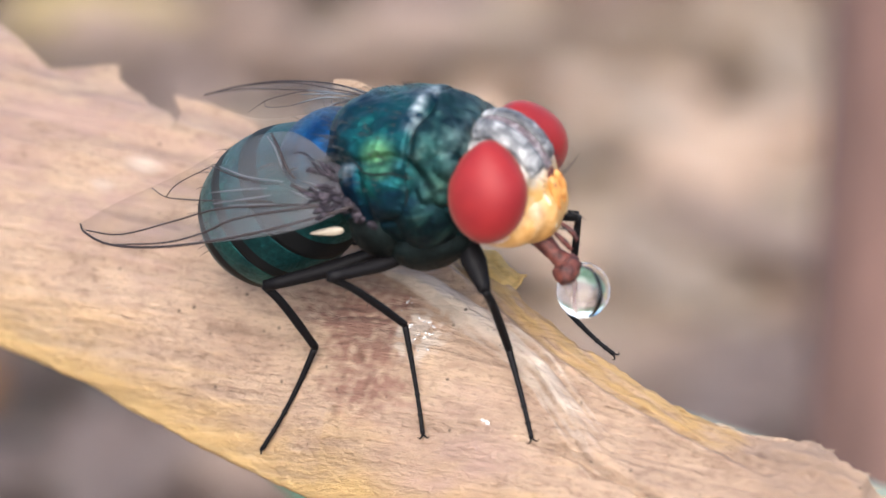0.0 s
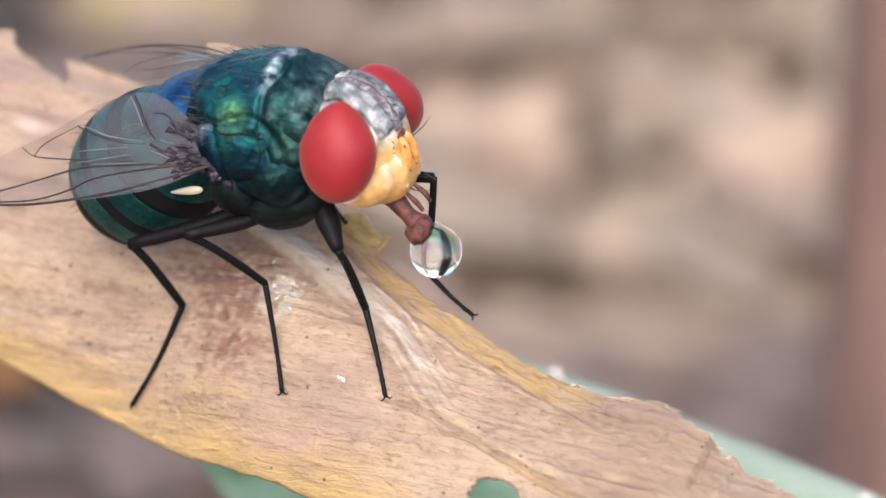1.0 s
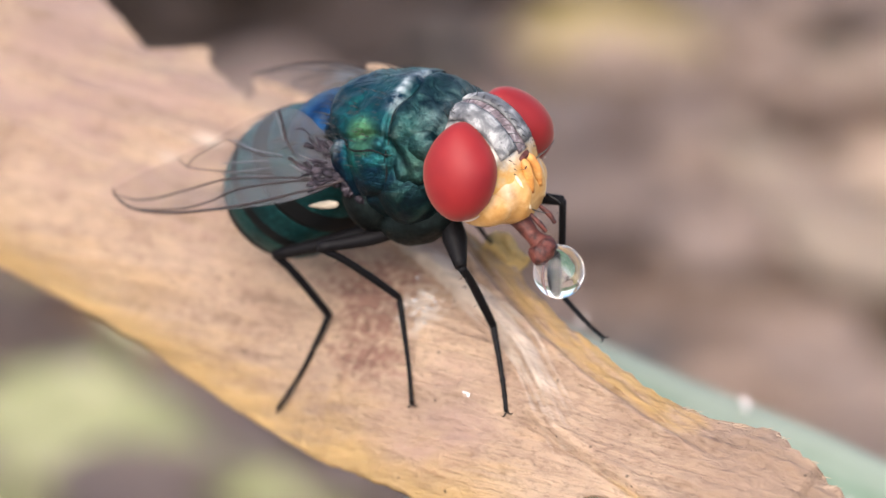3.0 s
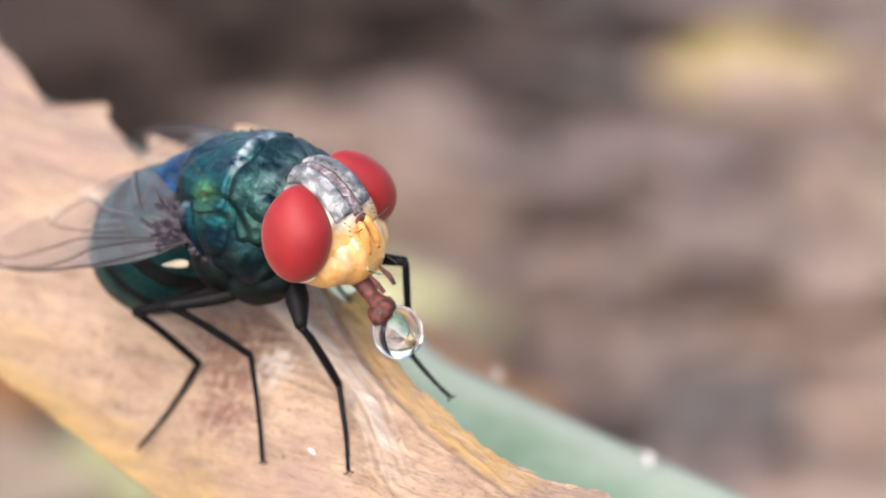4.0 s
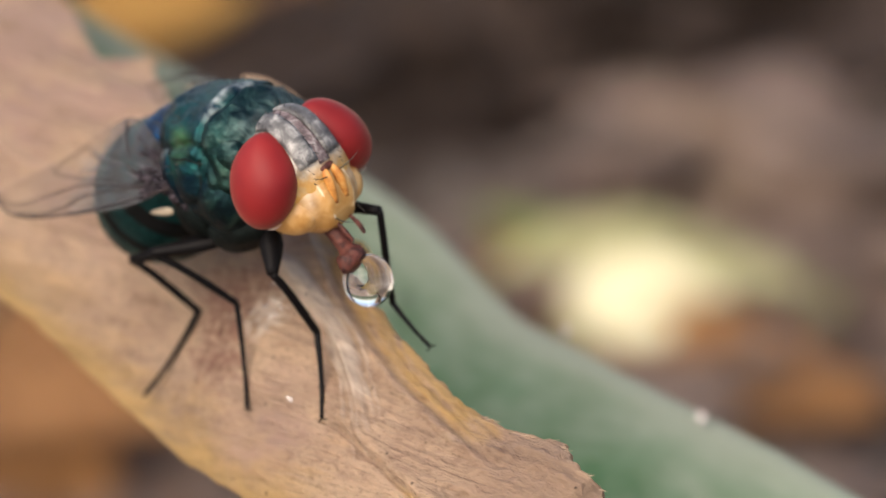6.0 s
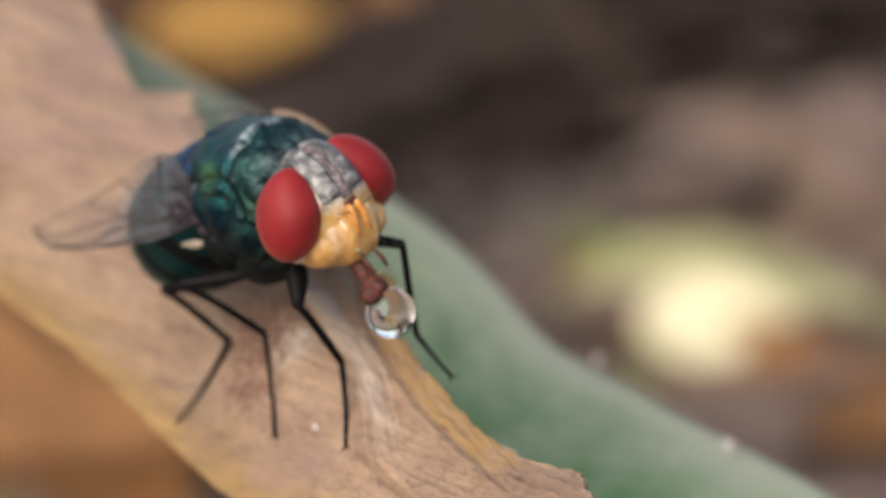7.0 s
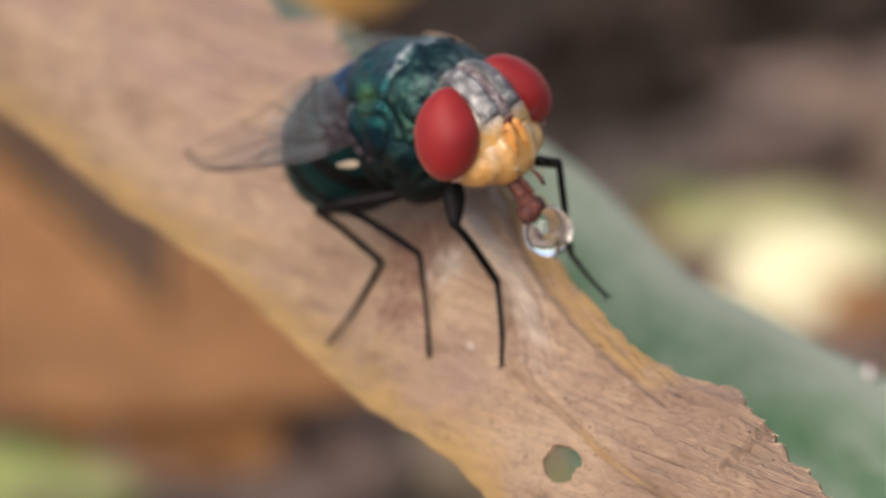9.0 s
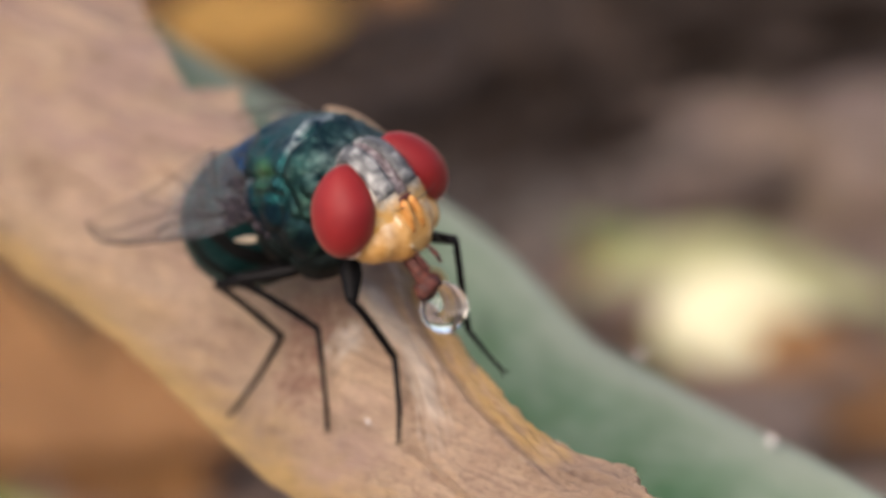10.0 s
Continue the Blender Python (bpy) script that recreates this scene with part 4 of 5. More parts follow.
def build_head():
    head = part("head", blob(bmesh.new(), HEAD_C, HEAD_R, None, 56, 40, lambda q: q * (1 + 0.015 * noise.noise(q * 4))), M_HEAD, fly, "silvery dusted head with amber cheeks")
    part("neck", tube(bmesh.new(), [(1.5, SAG, -0.45), (2.2, SAG, -0.5)], (1.0, 0.95), 20), M_BAND, fly)
    for s in (-1, 1):
        # columns: outward, forward, upward axis of the eye
        turn = Matrix(((-0.024, 0.973, 0.229), (0.899 * s, 0.121 * s, -0.422 * s), (0.438, -0.195, 0.877)))
        c = Vector((2.68, SAG + s * 1.15, -0.30))
        eye = part("eye", blob(bmesh.new(), c, (0.77, 0.96, 1.19), turn, 56, 40, lambda q: Vector((q.x, q.y * (1 - 0.34 * max(0, q.z) ** 1.7), q.z * (1 - 0.05 * max(0.0, -q.z) * abs(q.y))))), M_EYE, head, "large brick-red compound eye")
        rim = [c + turn @ Vector((-0.2, 0.955 * math.cos(k) * (1 - 0.26 * max(0, math.sin(k)) ** 1.7), 1.185 * math.sin(k))) for k in np.linspace(1.75, 5.3, 30)]
        part("eye_rim", tube(bmesh.new(), rim, (0.015, 0.04, 0.04, 0.015), 8, 2), M_ORBIT, head, "pale rim of the eye")
        yy = lambda p: (p[0], SAG + s * p[1], p[2])
        part("antenna", tube(bmesh.new(), [yy(p) for p in ((3.64, 0.10, -0.58), (3.75, 0.14, -0.78), (3.74, 0.17, -1.1), (3.63, 0.18, -1.5))], (0.06, 0.11, 0.12, 0.07), 10, 5, 0.7), M_ANTENNA, head, "stubby orange antenna")
        part("face_ridge", tube(bmesh.new(), [yy(p) for p in ((3.5, 0.42, -0.65), (3.62, 0.42, -1.05), (3.62, 0.38, -1.5), (3.5, 0.3, -1.85))], (0.03, 0.05, 0.05, 0.03), 10, 5, 0.8), M_CREAMY, head, "pale cream face ridge")
        part("arista", tube(bmesh.new(), [yy(p) for p in ((3.82, 0.2, -0.8), (4.02, 0.5, -0.72), (4.14, 0.75, -0.6))], (0.02, 0.004), 5), M_BRISTLE, head)
        part("cheek", blob(bmesh.new(), (2.5, SAG + s * 0.72, -1.32), (0.88, 0.6, 0.62), Matrix.Rotation(radians(16), 3, "Y"), 32, 22), M_FACE, head, "amber yellow cheek")
        part("brow_plate", sheet(bmesh.new(), 16, 6, lambda u, v: on_head(-5 + 88 * u, s * (0.09 + 0.06 * u + 0.5 * v), 0.03 + 0.09 * math.sin(math.pi * v) ** 0.6 * math.sin(math.pi * (0.06 + 0.9 * u)) ** 0.5 + 0.03 * noise.noise((u * 9, v * 5, s))), 0.03), M_SILVER, head, "silver dusted brow plate")

    def face_warp(q):
        if q.x > 0:
            y = abs(q.y)
            q = q * (1 - 0.09 * math.exp(-(y / 0.2) ** 2) * math.exp(-((q.z - 0.15) / 0.5) ** 2) + 0.05 * math.exp(-((y - 0.34) / 0.10) ** 2) * math.exp(-((q.z + 0.1) / 0.5) ** 2) + 0.06 * math.exp(-((q.z + 0.72) / 0.10) ** 2) * max(0, q.x) - 0.04 * math.exp(-((y - 0.55) / 0.07) ** 2))
        return q * (1 + 0.012 * noise.noise(q * 2.5))
    part("face", blob(bmesh.new(), (2.76, SAG, -1.22), (0.98, 1.02, 1.02), Matrix.Rotation(radians(10), 3, "Y"), 56, 40, face_warp), M_FACE, head, "amber ridged face")
    part("lunule", blob(bmesh.new(), (3.62, SAG, -0.6), (0.16, 0.26, 0.12), None, 16, 10), M_RUSTY, head, "dark red crescent over the antennae")
    part("frontal_stripe", sheet(bmesh.new(), 20, 6, lambda u, v: on_head(2 + 86 * u, (v - 0.5) * (0.16 + 0.16 * u), 0.012 + 0.02 * noise.noise((u * 8, v * 4, 3))), 0.03), M_STRIPE, head, "dark frontal stripe")
    # mouth parts
    prob = part("proboscis", tube(bmesh.new(), [(2.75, 0.0, -1.95), (2.9, -0.04, -2.25), (3.14, -0.14, -2.6), (3.36, -0.2, -2.84)], (0.34, 0.24, 0.19, 0.25), 12), M_RUSTY, fly, "reddish brown extended proboscis")
    part("labellum", blob(bmesh.new(), (3.36, -0.24, -2.98), (0.34, 0.4, 0.33), Matrix.Rotation(0.4, 3, "X"), 24, 16, lambda q: q * (1 - 0.16 * math.exp(-(q.y / 0.18) ** 2) + 0.14 * noise.noise(q * 3.0))), M_RUSTY, prob, "dark red spongy lobes")
    for s in (-1, 1):
        part("palp", tube(bmesh.new(), [(3.3, SAG + s * 0.2, -2.0), (3.5, SAG + s * 0.22, -2.3), (3.58, SAG + s * 0.2, -2.55)], (0.04, 0.07, 0.05), 6), M_RUSTY, prob)
    bm = bmesh.new()
    for s in (-1, 1):
        for i in range(8):
            p, q = on_head(12 + 9 * i, s * 0.2, 0.03), on_head(22 + 9 * i, s * 0.06, 0.3)
            tube(bm, [p, p.lerp(q, 0.5) + Vector((0.02, 0, 0.06)), q], (0.014, 0.003), 4, 2)
        for i in range(9):
            p = on_head(62 + 5 * i, s * (0.42 + 0.03 * (i % 3)), 0.05)
            tube(bm, [p, p + Vector((0.1, s * 0.02, -0.04))], (0.012, 0.003), 4, 2)
        tube(bm, [(3.6, SAG + s * 0.36, -1.85), (3.85, SAG + s * 0.3, -2.0), (4.02, SAG + s * 0.18, -2.05)], (0.02, 0.003), 4, 2)
        for i in range(9):
            p = on_head(-22 + 4 * i, s * (0.2 + 0.1 * (i % 4)), 0.0)
            tube(bm, [p, p + Vector((0.12 - 0.03 * i, s * 0.08, 0.28))], (0.014, 0.003), 4, 2)
    tagged(part("face_bristles", bm, M_BRISTLE, head), kind="stuff")


leg_hairs = bmesh.new()


def build_leg(coxa, knee, ankle, foot, thick, label, stout=1.0, moves=False):
    """One leg: femur with coxa, tibia, tarsus with claws."""
    c, k, a, f = (Vector(p) for p in (coxa, knee, ankle, foot))
    mid = c.lerp(k, 0.45) + Vector((0, 0, -0.08))
    leg = part("leg", tube(bmesh.new(), [c, mid, k], (thick * 0.7 * stout, thick * 0.88 * stout, thick * 0.62), 10), M_LEG, fly, label)
    bm = bmesh.new()
    tube(bm, [k - k, (a - k) * 0.3 + Vector((0.05, 0, 0.10)), (a - k) * 0.7 + Vector((0.03, 0, 0.08)), a - k], (thick * 0.44, thick * 0.45, thick * 0.47, thick * 0.42), 8)
    rng = random.Random(int(abs(k.x * 100)))
    for i in range(0 if moves else 14):
        p = k + (a - k) * rng.uniform(0.1, 0.95)
        d = Vector((rng.uniform(-1, 1), rng.uniform(-1, 1), rng.uniform(-0.6, 0.4))).normalized()
        tube(leg_hairs, [p, p + d * 0.2 + (a - k) * 0.03], (0.014, 0.003), 4, 2)
    tib = part("tibia", bm, M_LEG, leg)
    tib.location = k * MM
    bm = bmesh.new()
    d = f - a
    sag = Vector((0, 0, -0.10))
    line = [d * t + sag * math.sin(math.pi * t) for t in (0, 0.2, 0.4, 0.6, 0.8, 1.0)]
    tube(bm, line, (thick * 0.38, thick * 0.3, thick * 0.24, thick * 0.28), 8)
    for i in range(1, 5):
        blob(bm, d * (i / 5) + sag * math.sin(math.pi * i / 5), (thick * 0.32,) * 3, None, 8, 6)
    side = d.cross(Vector((0, 0, 1))).normalized()
    for s in (-1, 1):
        tube(bm, [d, d + side * s * 0.1 + d.normalized() * 0.1, d + side * s * 0.16 + d.normalized() * 0.06], (0.03, 0.008), 5, 2)
    tar = part("tarsus", bm, M_LEG, leg)
    tar.location = a * MM
    return leg, tib, tar


HIND_KNEE, HIND_ANKLE, HIND_FOOT = (-3.65, -1.82, -1.65), (-3.46, -1.24, -3.79), (-5.2, -2.49, -5.72)


def build_legs():
    global hind_tibia, hind_tarsus
    build_leg((1.35, -0.65, -1.5), (1.95, -1.6, -2.55), (1.49, -0.94, -4.54), (1.99, -2.19, -6.24), 0.23, "black bristly foreleg", 1.5)
    build_leg((0.2, -0.8, -1.7), (-1.25, -2.6, -1.18), (-0.68, -1.36, -3.36), (-0.64, -2.46, -5.71), 0.21, "black bristly middle leg")
    _, hind_tibia, hind_tarsus = build_leg((-0.6, -0.7, -1.6), HIND_KNEE, HIND_ANKLE, HIND_FOOT, 0.23, "black bristly hind leg", moves=True)
    build_leg((1.35, 0.65, -1.5), (3.3, 1.13, -2.38), (2.15, 1.0, -4.85), (2.94, 0.91, -6.05), 0.2, "black bristly foreleg")
    build_leg((0.2, 0.8, -1.7), (-0.6, 2.3, -1.6), (-0.5, 1.9, -3.0), (-0.3, 2.0, -3.85), 0.17, "black bristly middle leg")
    build_leg((-0.6, 0.7, -1.6), (-2.6, 1.8, -1.9), (-3.0, 1.5, -2.5), (-3.6, 1.9, -2.75), 0.17, "black bristly hind leg")


NEAR_COSTA = ((-0.35, -1.72, 0.1), (-1.8, -2.45, 0.0), (-4.0, -2.85, 0.17), (-5.9, -2.85, 0.3), (-7.1, -2.7, 0.55), (-7.5, -2.45, 0.88))
NEAR_TRAIL = ((-0.6, -1.35, 0.9), (-1.9, -0.8, 1.72), (-3.6, -0.7, 1.6), (-5.2, -1.15, 1.2), (-6.8, -1.85, 1.0), (-7.5, -2.42, 0.9))
FAR_COSTA = ((-0.35, 1.72, 0.3), (-1.3, 1.85, 1.1), (-3.0, 2.2, 1.48), (-4.7, 2.5, 1.5), (-5.7, 2.5, 1.48), (-6.3, 2.4, 1.43))
FAR_TRAIL = ((-0.6, 1.35, 0.9), (-1.6, 0.9, 1.28), (-2.84, 1.0, 1.26), (-4.1, 1.2, 1.2), (-5.4, 1.8, 1.28), (-6.3, 2.36, 1.4))
# veins and pleats as (share of the length, share of the width) along each line, with their thickness
VEINS = (
    (((0.0, 0.0), (0.1, 0.04), (0.3, 0.03), (0.5, 0.0), (0.7, 0.0), (0.9, 0.0), (1.0, 0.5)), 0.034),
    (((0.04, 0.1), (0.2, 0.2), (0.34, 0.18), (0.41, 0.1), (0.51, 0.04), (0.68, 0.015)), 0.026),
    (((0.05, 0.12), (0.2, 0.24), (0.34, 0.29), (0.41, 0.29), (0.52, 0.24), (0.68, 0.15), (0.9, 0.1)), 0.024),
    (((0.25, 0.3), (0.39, 0.36), (0.48, 0.44), (0.575, 0.58), (0.67, 0.93)), 0.017),
    (((0.575, 0.59), (0.56, 0.74), (0.45, 0.78)), 0.014),
    (((0.45, 0.77), (0.36, 0.585), (0.29, 0.485), (0.22, 0.43)), 0.018),
    (((0.275, 0.97), (0.24, 0.78), (0.215, 0.6), (0.19, 0.5)), 0.03),
    (((0.2, 0.42), (0.12, 0.3), (0.05, 0.2)), 0.04),
)
PLEATS = (
    (((0.42, 0.46), (0.34, 0.43), (0.265, 0.405)), 0.022), (((0.255, 0.345), (0.33, 0.34), (0.4, 0.34)), 0.02), (((0.42, 0.73), (0.325, 0.55), (0.225, 0.465)), 0.026),
    (((0.29, 0.96), (0.255, 0.8), (0.23, 0.62)), 0.024), (((0.36, 0.31), (0.24, 0.275)), 0.016), (((0.2, 0.36), (0.13, 0.26), (0.07, 0.18)), 0.03), (((0.17, 0.48), (0.1, 0.4), (0.05, 0.3)), 0.022),
)


def build_wing(s, costa, trailing):
    cost, trail = curve_points(costa, 8), curve_points(trailing, 8)

    def at(a, t):
        i = a * (len(cost) - 1)
        k = min(int(i), len(cost) - 2)
        p = cost[k].lerp(cost[k + 1], i - k).lerp(trail[k].lerp(trail[k + 1], i - k), t)
        fold = 0.16 * math.sin(math.pi * t) * math.sin(math.pi * a) if s < 0 else 0.05 * math.sin(math.pi * t)
        fold += (0.035 * math.sin(t * 34 + 3 * a) + 0.03 * math.sin(t * 17 + 1)) * max(0.0, 1 - 1.6 * a) * min(1, 5 * a)
        return Vector((p.x, SAG * 0.5 + p.y, p.z + fold))
    nu, nv = 56, 40
    bm = sheet(bmesh.new(), nu, nv, at, 0.012)
    body, hinge = bm.verts.layers.float.new("body"), bm.verts.layers.float.new("hinge")
    bm.verts.ensure_lookup_table()
    for n_, v_ in enumerate(bm.verts):
        i, j = divmod(n_ % ((nu + 1) * (nv + 1)), nv + 1)
        a, t = i / nu, j / nv
        strip = 0.07 * max(0.0, min(1.0, (0.29 - 0.25 * max(0.0, a - 0.5) - t) / 0.08)) * min(1.0, a * 3)
        base = max(0.0, min(1.0, 1.3 - a / 0.16 - 0.3 * t))
        lobe = 0.5 * max(0.0, 1 - ((a - 0.1) / 0.09) ** 2) * max(0.0, min(1.0, (t - 0.5) / 0.2))
        v_[hinge] = max(base, lobe)
        # greyer over the abdomen: the haze reflected there is put into the body colour
        v_[body] = min(0.92, float(np.interp(a, (0, 0.33, 0.42, 1.0), (0.28, 0.26, 0.05, 0.03))) + strip + 0.6 * max(base, 0.7 * lobe))
    wing = part("wing", bm, M_WING, fly, "transparent pleated wing with grey haze painted in near its base")
    for line, r in VEINS:
        r = r if s < 0 else r * 0.6
        part("vein", tube(bmesh.new(), [at(*q) + Vector((0, 0, 0.01)) for q in line], (r, r, r * 0.7), 6, 4), M_VEIN, wing)
    for line, r in PLEATS:
        part("pleat", tube(bmesh.new(), [at(*q) + Vector((0, 0, 0.015)) for q in line], (r * 0.5, r, r * 0.5), 6, 4), M_PLEAT, wing)
    part("calypter", blob(bmesh.new(), (-1.5, SAG * 0.5 + s * 1.66, -0.52), (0.42, 0.08, 0.13), Matrix.Rotation(radians(-s * 12), 3, "Z") @ Matrix.Rotation(radians(8), 3, "Y"), 24, 14, lambda q: Vector((q.x, q.y, q.z * (0.75 + 0.45 * q.x)))), M_CREAM, wing, "cream white flap")
    rng = random.Random(11)
    for i in range(26):
        a, t = rng.uniform(0.0, 0.12), rng.uniform(0.0, 0.75)
        a1, t1 = a + rng.uniform(0.03, 0.08), t * rng.uniform(0.8, 1.1) + rng.uniform(-0.05, 0.1)
        lift = Vector((0, s * rng.uniform(0.0, 0.08), rng.uniform(0.0, 0.05)))
        r = rng.uniform(0.025, 0.07)
        part("hinge_fold", tube(bmesh.new(), [at(a, t) + lift * 0.3, at((a + a1) / 2, (t + t1) / 2 + rng.uniform(-0.06, 0.06)) + lift, at(a1, min(1, t1))], (r * 0.5, r, r * 0.4), 7, 4), M_HINGE, wing)
    for i in range(14):
        p = Vector((rng.uniform(-0.95, -0.1), SAG * 0.5 + s * rng.uniform(1.66, 1.8), rng.uniform(-0.55, 0.35)))
        part("hinge_plate", blob(bmesh.new(), p, (rng.uniform(0.08, 0.2), 0.1, rng.uniform(0.05, 0.12)), Matrix.Rotation(rng.uniform(-0.8, 0.8), 3, "Y"), 12, 8), M_HINGE, wing)


build_body()
build_head()
build_legs()
tagged(part("leg_bristles", leg_hairs, M_BRISTLE, fly, "short black leg bristles"), kind="stuff")
build_wing(-1, NEAR_COSTA, NEAR_TRAIL)
build_wing(1, FAR_COSTA, FAR_TRAIL)

drop = part("liquid_droplet", blob(bmesh.new(), (0, 0, 0), (0.62, 0.62, 0.66), None, 48, 32), M_DROP)
drop.location = FLY_POSE @ (Vector((3.53, -0.2, -3.6)) * MM)
tagged(drop, "clear round liquid droplet held at the mouth of the fly", "droplet")

# ---- surroundings, all well behind the blade ----
GROUND = -84.0


def build_ground():
    bm = bmesh.new()
    xs = [-60000, -8000, -1500] + list(np.linspace(-400, 400, 81)) + [1500, 8000, 60000]
    grid = [[bm.verts.new((x, y, GROUND + (6 * noise.noise((x * 0.02, y * 0.02, 0)) if abs(x) < 400 and abs(y) < 400 else 0))) for y in xs] for x in xs]
    for i in range(len(xs) - 1):
        for j in range(len(xs) - 1):
            bm.faces.new((grid[i][j], grid[i + 1][j], grid[i + 1][j + 1], grid[i][j + 1]))
    tagged(part("ground", bm, M_SOIL), "dark brown soil under leaf litter", "ground", kind="structure")


def litter_leaf(length, width, curl, seed):
    """A curled fallen leaf with a midrib and an uneven edge, lying along x."""
    def f(s, t):
        k = math.sin(math.pi * min(0.98, max(0.02, s)) ** 0.8) ** 0.8
        w = width * 0.5 * k * (1 + 0.15 * noise.noise((s * 5, seed, 0)))
        y = (t * 2 - 1) * w
        return ((s - 0.5) * length, y, curl * length * (s - 0.5) ** 2 * 1.6 + 0.25 * abs(y) + 0.05 * width * noise.noise((s * 4, t * 3, seed)))
    return sheet(bmesh.new(), 14, 8, f, 0.4)


def place_leaf(mat, x, y, z, length, width, yaw, tilt=0, lean=0, curl=0.3, seed=1, label="curled brown fallen leaf on the ground", group=""):
    ob = part("fallen_leaf", litter_leaf(length, width, curl, seed), mat)
    ob.matrix_world = pose(x * MM, y * MM, z * MM, lean, tilt, yaw)
    return tagged(ob, label, "leaf", group)


build_ground()


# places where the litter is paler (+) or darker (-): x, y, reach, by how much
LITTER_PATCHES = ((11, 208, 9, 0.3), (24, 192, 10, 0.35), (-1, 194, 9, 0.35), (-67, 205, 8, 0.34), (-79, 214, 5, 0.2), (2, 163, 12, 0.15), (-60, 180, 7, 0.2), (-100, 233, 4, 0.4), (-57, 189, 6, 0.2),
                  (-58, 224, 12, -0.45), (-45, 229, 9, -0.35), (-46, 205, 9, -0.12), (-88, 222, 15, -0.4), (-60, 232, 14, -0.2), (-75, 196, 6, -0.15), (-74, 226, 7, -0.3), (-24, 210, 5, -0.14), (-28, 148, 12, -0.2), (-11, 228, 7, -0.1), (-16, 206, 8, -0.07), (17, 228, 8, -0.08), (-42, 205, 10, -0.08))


def litter_tone(x, y, rng):
    """Which of the litter's materials lies at a place: pale on one side, dark on the other."""
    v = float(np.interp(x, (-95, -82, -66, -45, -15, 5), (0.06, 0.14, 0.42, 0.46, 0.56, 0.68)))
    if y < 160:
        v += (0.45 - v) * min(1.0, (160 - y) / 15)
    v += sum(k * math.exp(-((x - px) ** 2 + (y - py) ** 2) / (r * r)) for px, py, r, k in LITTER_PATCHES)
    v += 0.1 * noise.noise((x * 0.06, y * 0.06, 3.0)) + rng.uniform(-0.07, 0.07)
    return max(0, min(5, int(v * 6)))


def scatter():
    rng = random.Random(21)
    mats = M_LITTER + [M_PALE]
    words = ("dark brown", "greyish", "mauve brown", "pinkish tan", "tan", "pale")
    for i in range(250):
        x, y = rng.uniform(-150, 70), rng.uniform(110, 270)
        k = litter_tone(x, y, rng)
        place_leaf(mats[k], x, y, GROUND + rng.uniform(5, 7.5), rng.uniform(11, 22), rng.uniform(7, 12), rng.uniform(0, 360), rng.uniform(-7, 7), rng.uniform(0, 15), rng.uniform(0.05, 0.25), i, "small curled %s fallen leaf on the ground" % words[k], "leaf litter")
    # the rest of the litter, past counting
    bm = bmesh.new()
    for i in range(3400):
        x, y = (rng.uniform(-180, 90), rng.uniform(80, 300)) if i < 2800 else (rng.uniform(-400, 400), rng.uniform(-200, 500))
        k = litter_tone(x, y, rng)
        ln, wd, yaw = rng.uniform(7, 16), rng.uniform(5, 9), rng.uniform(0, 6.283)
        turn = Matrix.Rotation(yaw, 3, "Z") @ Matrix.Rotation(rng.uniform(-0.1, 0.4), 3, "X")
        base = Vector((x, y, GROUND + 6 * noise.noise((x * 0.02, y * 0.02, 0)) + rng.uniform(1.5, 5)))
        rows = []
        for a in range(5):
            s_ = a / 4
            w = wd * 0.5 * (0.12 + 0.88 * math.sin(math.pi * s_))
            rows.append([bm.verts.new(base + turn @ Vector(((s_ - 0.5) * ln, w * c, 0.2 * abs(c) * wd + 0.8 * ln * (s_ - 0.5) ** 2 * 0.4))) for c in (-1, 0, 1)])
        for r0, r1 in zip(rows, rows[1:]):
            for c in range(2):
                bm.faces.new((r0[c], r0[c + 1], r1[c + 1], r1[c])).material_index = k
    tagged(part("leaf_litter", bm, mats), "thick layer of small dry fallen leaves", "leaf litter", kind="stuff")


scatter()
place_leaf(M_PALEGREEN, -56, 162, -78.5, 30, 18, 12, 0, 26, 0.05, 311, "pale green fallen leaf under the glaring one")
# the bright glare in the litter, put in as a pale leaf
place_leaf(M_GLARE, -54, 157.5, -75, 12.5, 8.5, 12, 0, 32, 0.05, 300, "pale yellow fallen leaf with a bright glare painted in")
place_leaf(M_YELLOW, -126, 217, -76, 19, 12, 30, 0, 25, 0.1, 301, "orange yellow fallen leaf on dark litter")
place_leaf(M_ORANGE, -116, 231, -77, 10, 7, -30, 0, 25, 0.1, 312, "small reddish brown fallen leaf on dark litter")
place_leaf(M_OLIVE, -31, 217, -77, 17, 11, 10, 0, 26, 0.1, 307, "olive yellow fallen leaf on tan litter")
place_leaf(M_LITTER[4], -80, 133, -77, 40, 16, -8, 0, 20, 0.1, 310, "tan fallen leaf low behind the blade")
place_leaf(M_ORANGE, -114, 145, -71, 92, 46, -25, 0, 22, 0.05, 302, "broad orange brown fallen leaf")
place_leaf(M_ORANGE, -96, 131, -76, 34, 16, -30, 0, 20, 0.05, 313, "orange brown fallen leaf with a dull tip")
place_leaf(M_PALEGREEN, -57, 138, -77, 19, 12, -6, 0, 20, 0.05, 314, "pale green leaf among tan litter")
place_leaf(M_ORANGE, -84, 147, -75, 34, 18, -28, 0, 20, 0.05, 315, "orange brown fallen leaf under the broad one")
place_leaf(M_GRASS, -101, 115, -78, 26, 12, 10, 0, 20, 0.1, 303, "yellow green leaf low behind the blade")
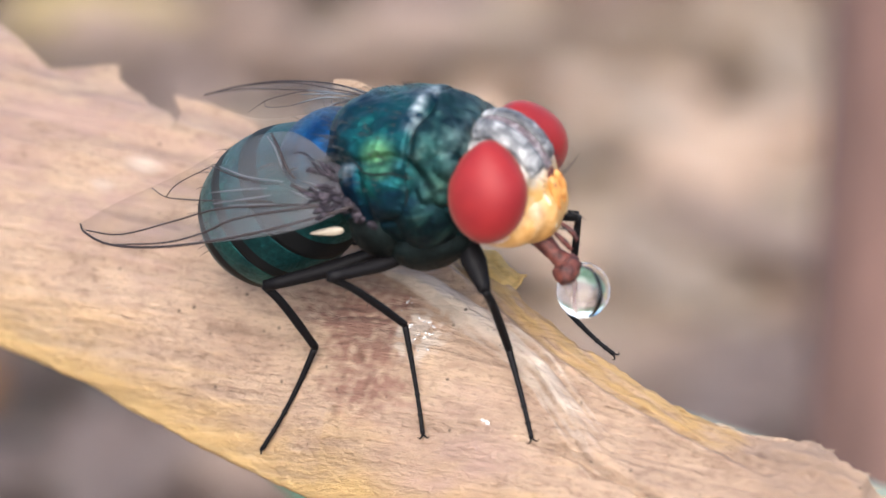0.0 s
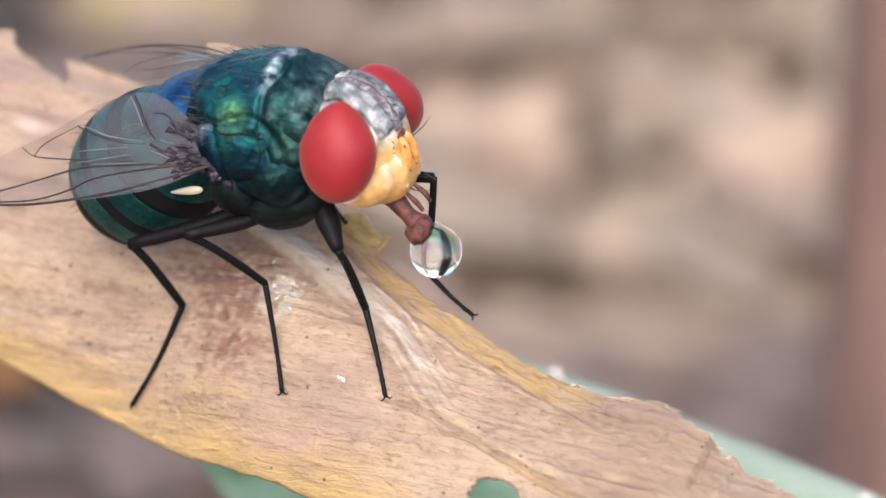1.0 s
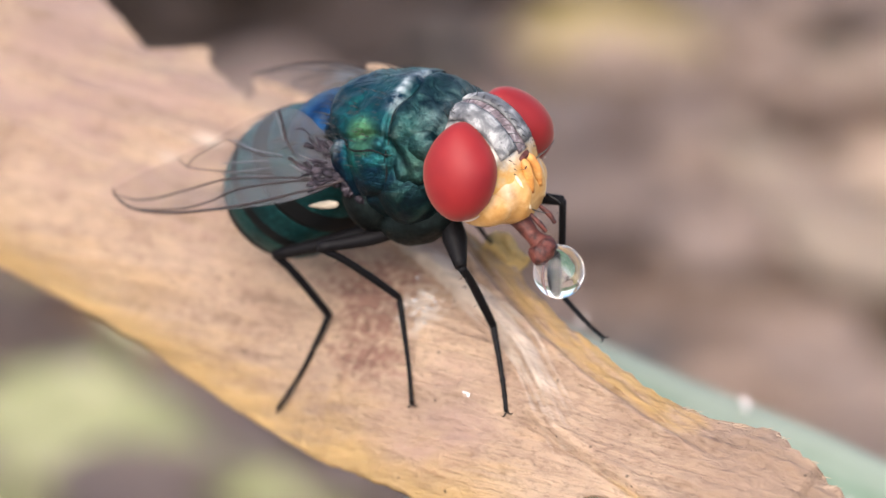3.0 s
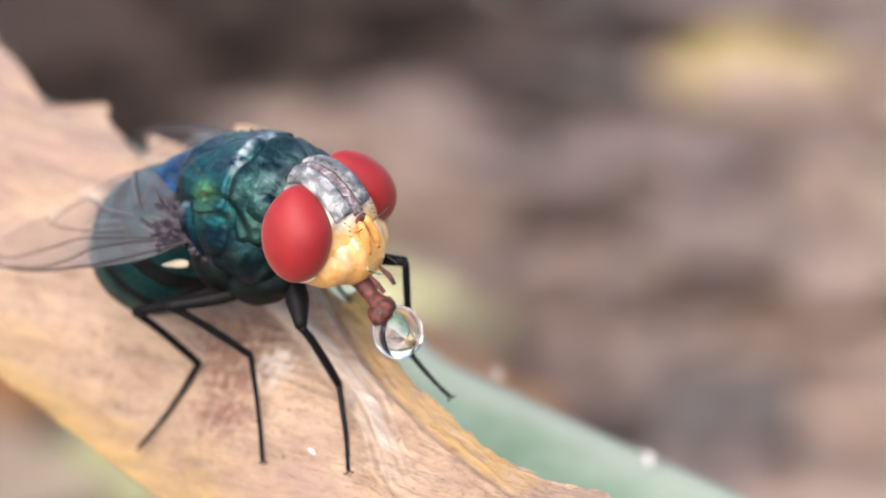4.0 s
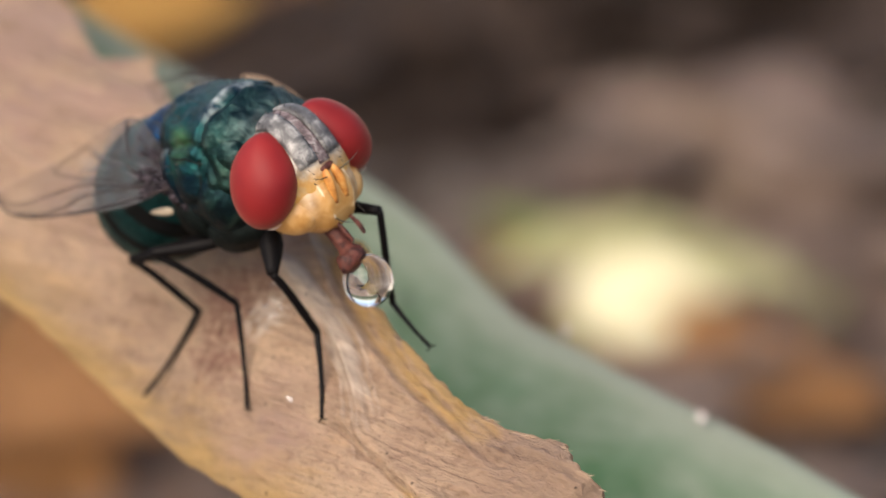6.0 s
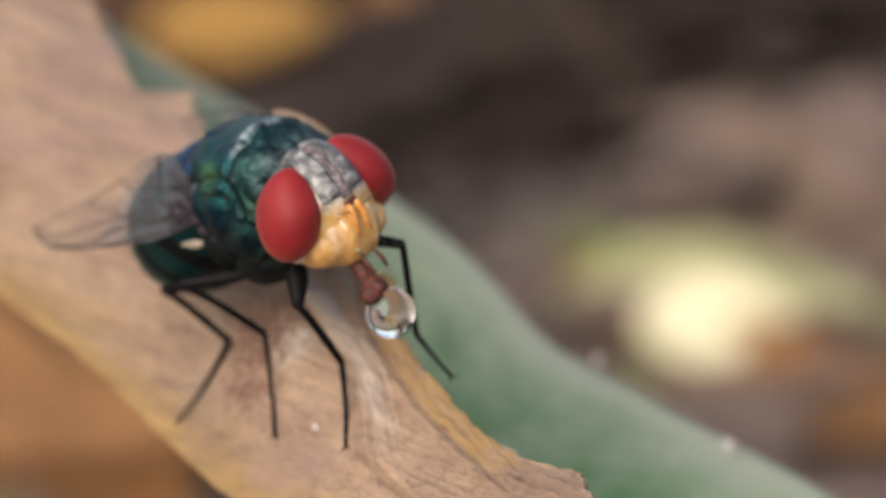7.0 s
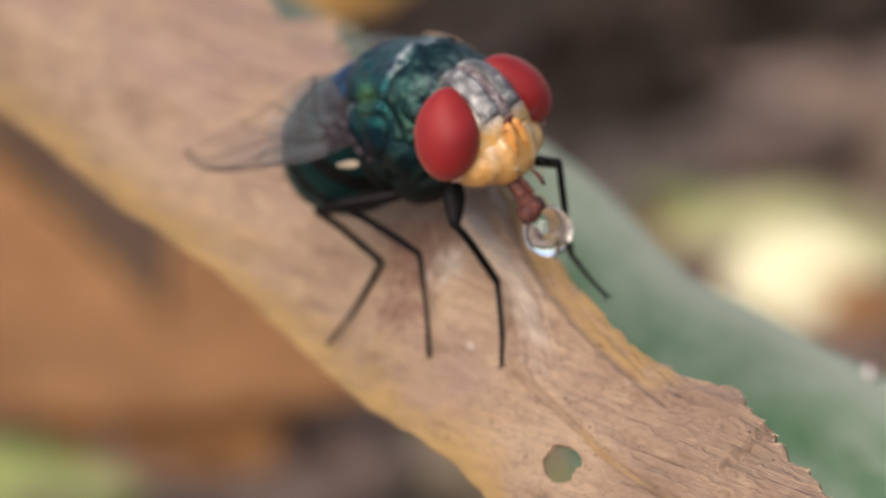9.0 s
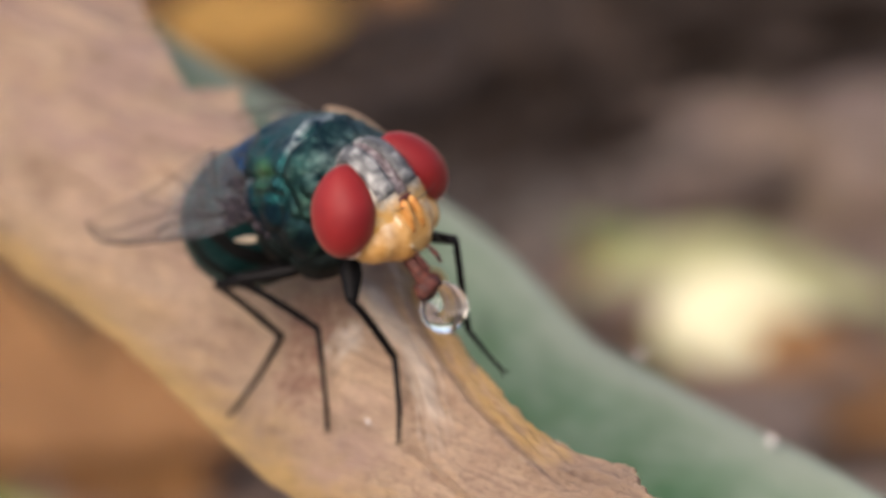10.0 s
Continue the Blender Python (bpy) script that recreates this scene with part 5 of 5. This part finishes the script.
place_leaf(M_PALEGREEN, -57, 131, -79, 44, 15, 2, 0, 22, 0.05, 304, "pale yellow green leaf low behind the blade")
place_leaf(M_ORANGE, -45, 151, -77, 30, 10, -26, 0, 16, 0.1, 316, "dull orange brown strip of dry leaf")
place_leaf(M_GRASS, -65, 163, -79, 34, 17, -20, 0, 20, 0.1, 305, "yellow green leaf beside the glaring one")
place_leaf(M_ORANGE, -52, 157, -77, 44, 8, -26, 0, 10, 0.1, 306, "narrow orange brown dry strip")


def build_stem():
    bm = bmesh.new()
    tube(bm, [(25, 100, GROUND - 4), (25.3, 101, -40), (25.6, 102, 20), (26, 103, 90)], (7, 6.4, 6, 5.5), 20)
    tagged(part("stem", bm, M_STEM), "reddish brown upright woody stem", "stem")


build_stem()


# the green blade under the dry one
def build_green_blade():
    def edge(u):
        return float(np.interp(u, (-90, -32, -18, -14, -12, -10.2, -8.5, -3.2, 2.7, 6, 10, 80), (20, 6.9, 4.3, 3.3, 2.6, 1.8, 1.1, 0.35, -0.4, -1.0, -1.75, -19)))

    m = axes_pose((4.87, 13.74, -8.68), (0.9374, -0.3470, -0.0303), (-0.1907, -0.5841, 0.7890))

    def f(s, t):
        u = -90 + 170 * s
        up = edge(u)
        lo = float(np.interp(u, (-90, -30, -20, -15, -11.5, -9.8, -8.8, -6.5, -4, 0, 10, 80), (16, -0.4, -2.0, -3.0, -3.9, -4.7, -5.9, -6.8, -7.5, -8.6, -11, -30)))
        w = lo + (up - lo) * t
        h = -0.05 * (t - 0.5) ** 2 * 40 - (0.009 * (u + 35) ** 2 if u < -35 else 0) - (0.02 * (u - 25) ** 2 if u > 25 else 0)
        return (u, w, h + 0.1 * noise.noise((u * 0.3, w * 0.6, 0)))
    bm = sheet(bmesh.new(), 110, 24, f, 0.35)
    key = bm.verts.layers.float.new("margin")
    for v_ in bm.verts:
        v_[key] = math.exp(-max(0.0, edge(v_.co.x) - v_.co.y) / 1.4)
    ob = part("green_leaf", bm, M_GREEN)
    ob.matrix_world = m
    tagged(ob, "broad pale green waxy leaf blade behind the dry one", "leaf")
    bm = bmesh.new()
    rng = random.Random(3)
    for u, w, s in ((0, -0.25, 0.13), (9.5, -1.9, 0.1), (-6, 1.0, 0.1), (4, -2.4, 0.1)):
        for i in range(4):
            blob(bm, (u + rng.uniform(-s, s), w + rng.uniform(-s, s), 0.1), (s, s * 0.8, s * 0.5), None, 8, 6)
    part("wax_crust", bm, M_WAX, ob, "white crumbs")


build_green_blade()


# dim undergrowth all round, far outside the view
def build_backdrop():
    bm = bmesh.new()
    n_, rows = 96, []
    for i in range(n_):
        a = 2 * math.pi * i / n_
        r = 950 + 60 * noise.noise((math.cos(a) * 3, math.sin(a) * 3, 1))
        top = 20 + 45 * noise.noise((math.cos(a) * 4, math.sin(a) * 4, 5))
        rows.append([bm.verts.new((math.cos(a) * (r + k * 40 * k), math.sin(a) * (r + k * 40 * k), GROUND - 5 + (top - GROUND) * k / 4)) for k in range(5)])
    for i in range(n_):
        p, q = rows[i], rows[(i + 1) % n_]
        for k in range(4):
            bm.faces.new((p[k], q[k], q[k + 1], p[k + 1]))
    tagged(part("backdrop", bm, M_HEDGE), "dim green undergrowth around the place", "backdrop", kind="structure")


build_backdrop()


# ---- what moves: the hind leg is drawn in while the camera goes round ----
def motions():
    knee, a0, f0 = Vector(HIND_KNEE), Vector(HIND_ANKLE), Vector(HIND_FOOT)
    to_ankle, to_foot = Vector((-3.33, -1.05, -3.5)) - knee, Vector((-5.08, -2.33, -4.9)) - Vector((-3.33, -1.05, -3.5))
    q1 = (a0 - knee).rotation_difference(to_ankle)
    q2 = (f0 - a0).rotation_difference(to_foot)
    a1 = knee + q1 @ (a0 - knee)
    tib0, tib1 = Matrix.Translation(knee * MM), Matrix.Translation(knee * MM) @ q1.to_matrix().to_4x4()
    tar0, tar1 = Matrix.Translation(a0 * MM), Matrix.Translation(a1 * MM) @ q2.to_matrix().to_4x4()
    walk(hind_tibia, [(0.0, tib0), (2.8, tib0), (3.6, tib1), (10.0, tib1)])
    walk(hind_tarsus, [(0.0, tar0), (2.8, tar0), (3.6, tar1), (10.0, tar1)])


motions()
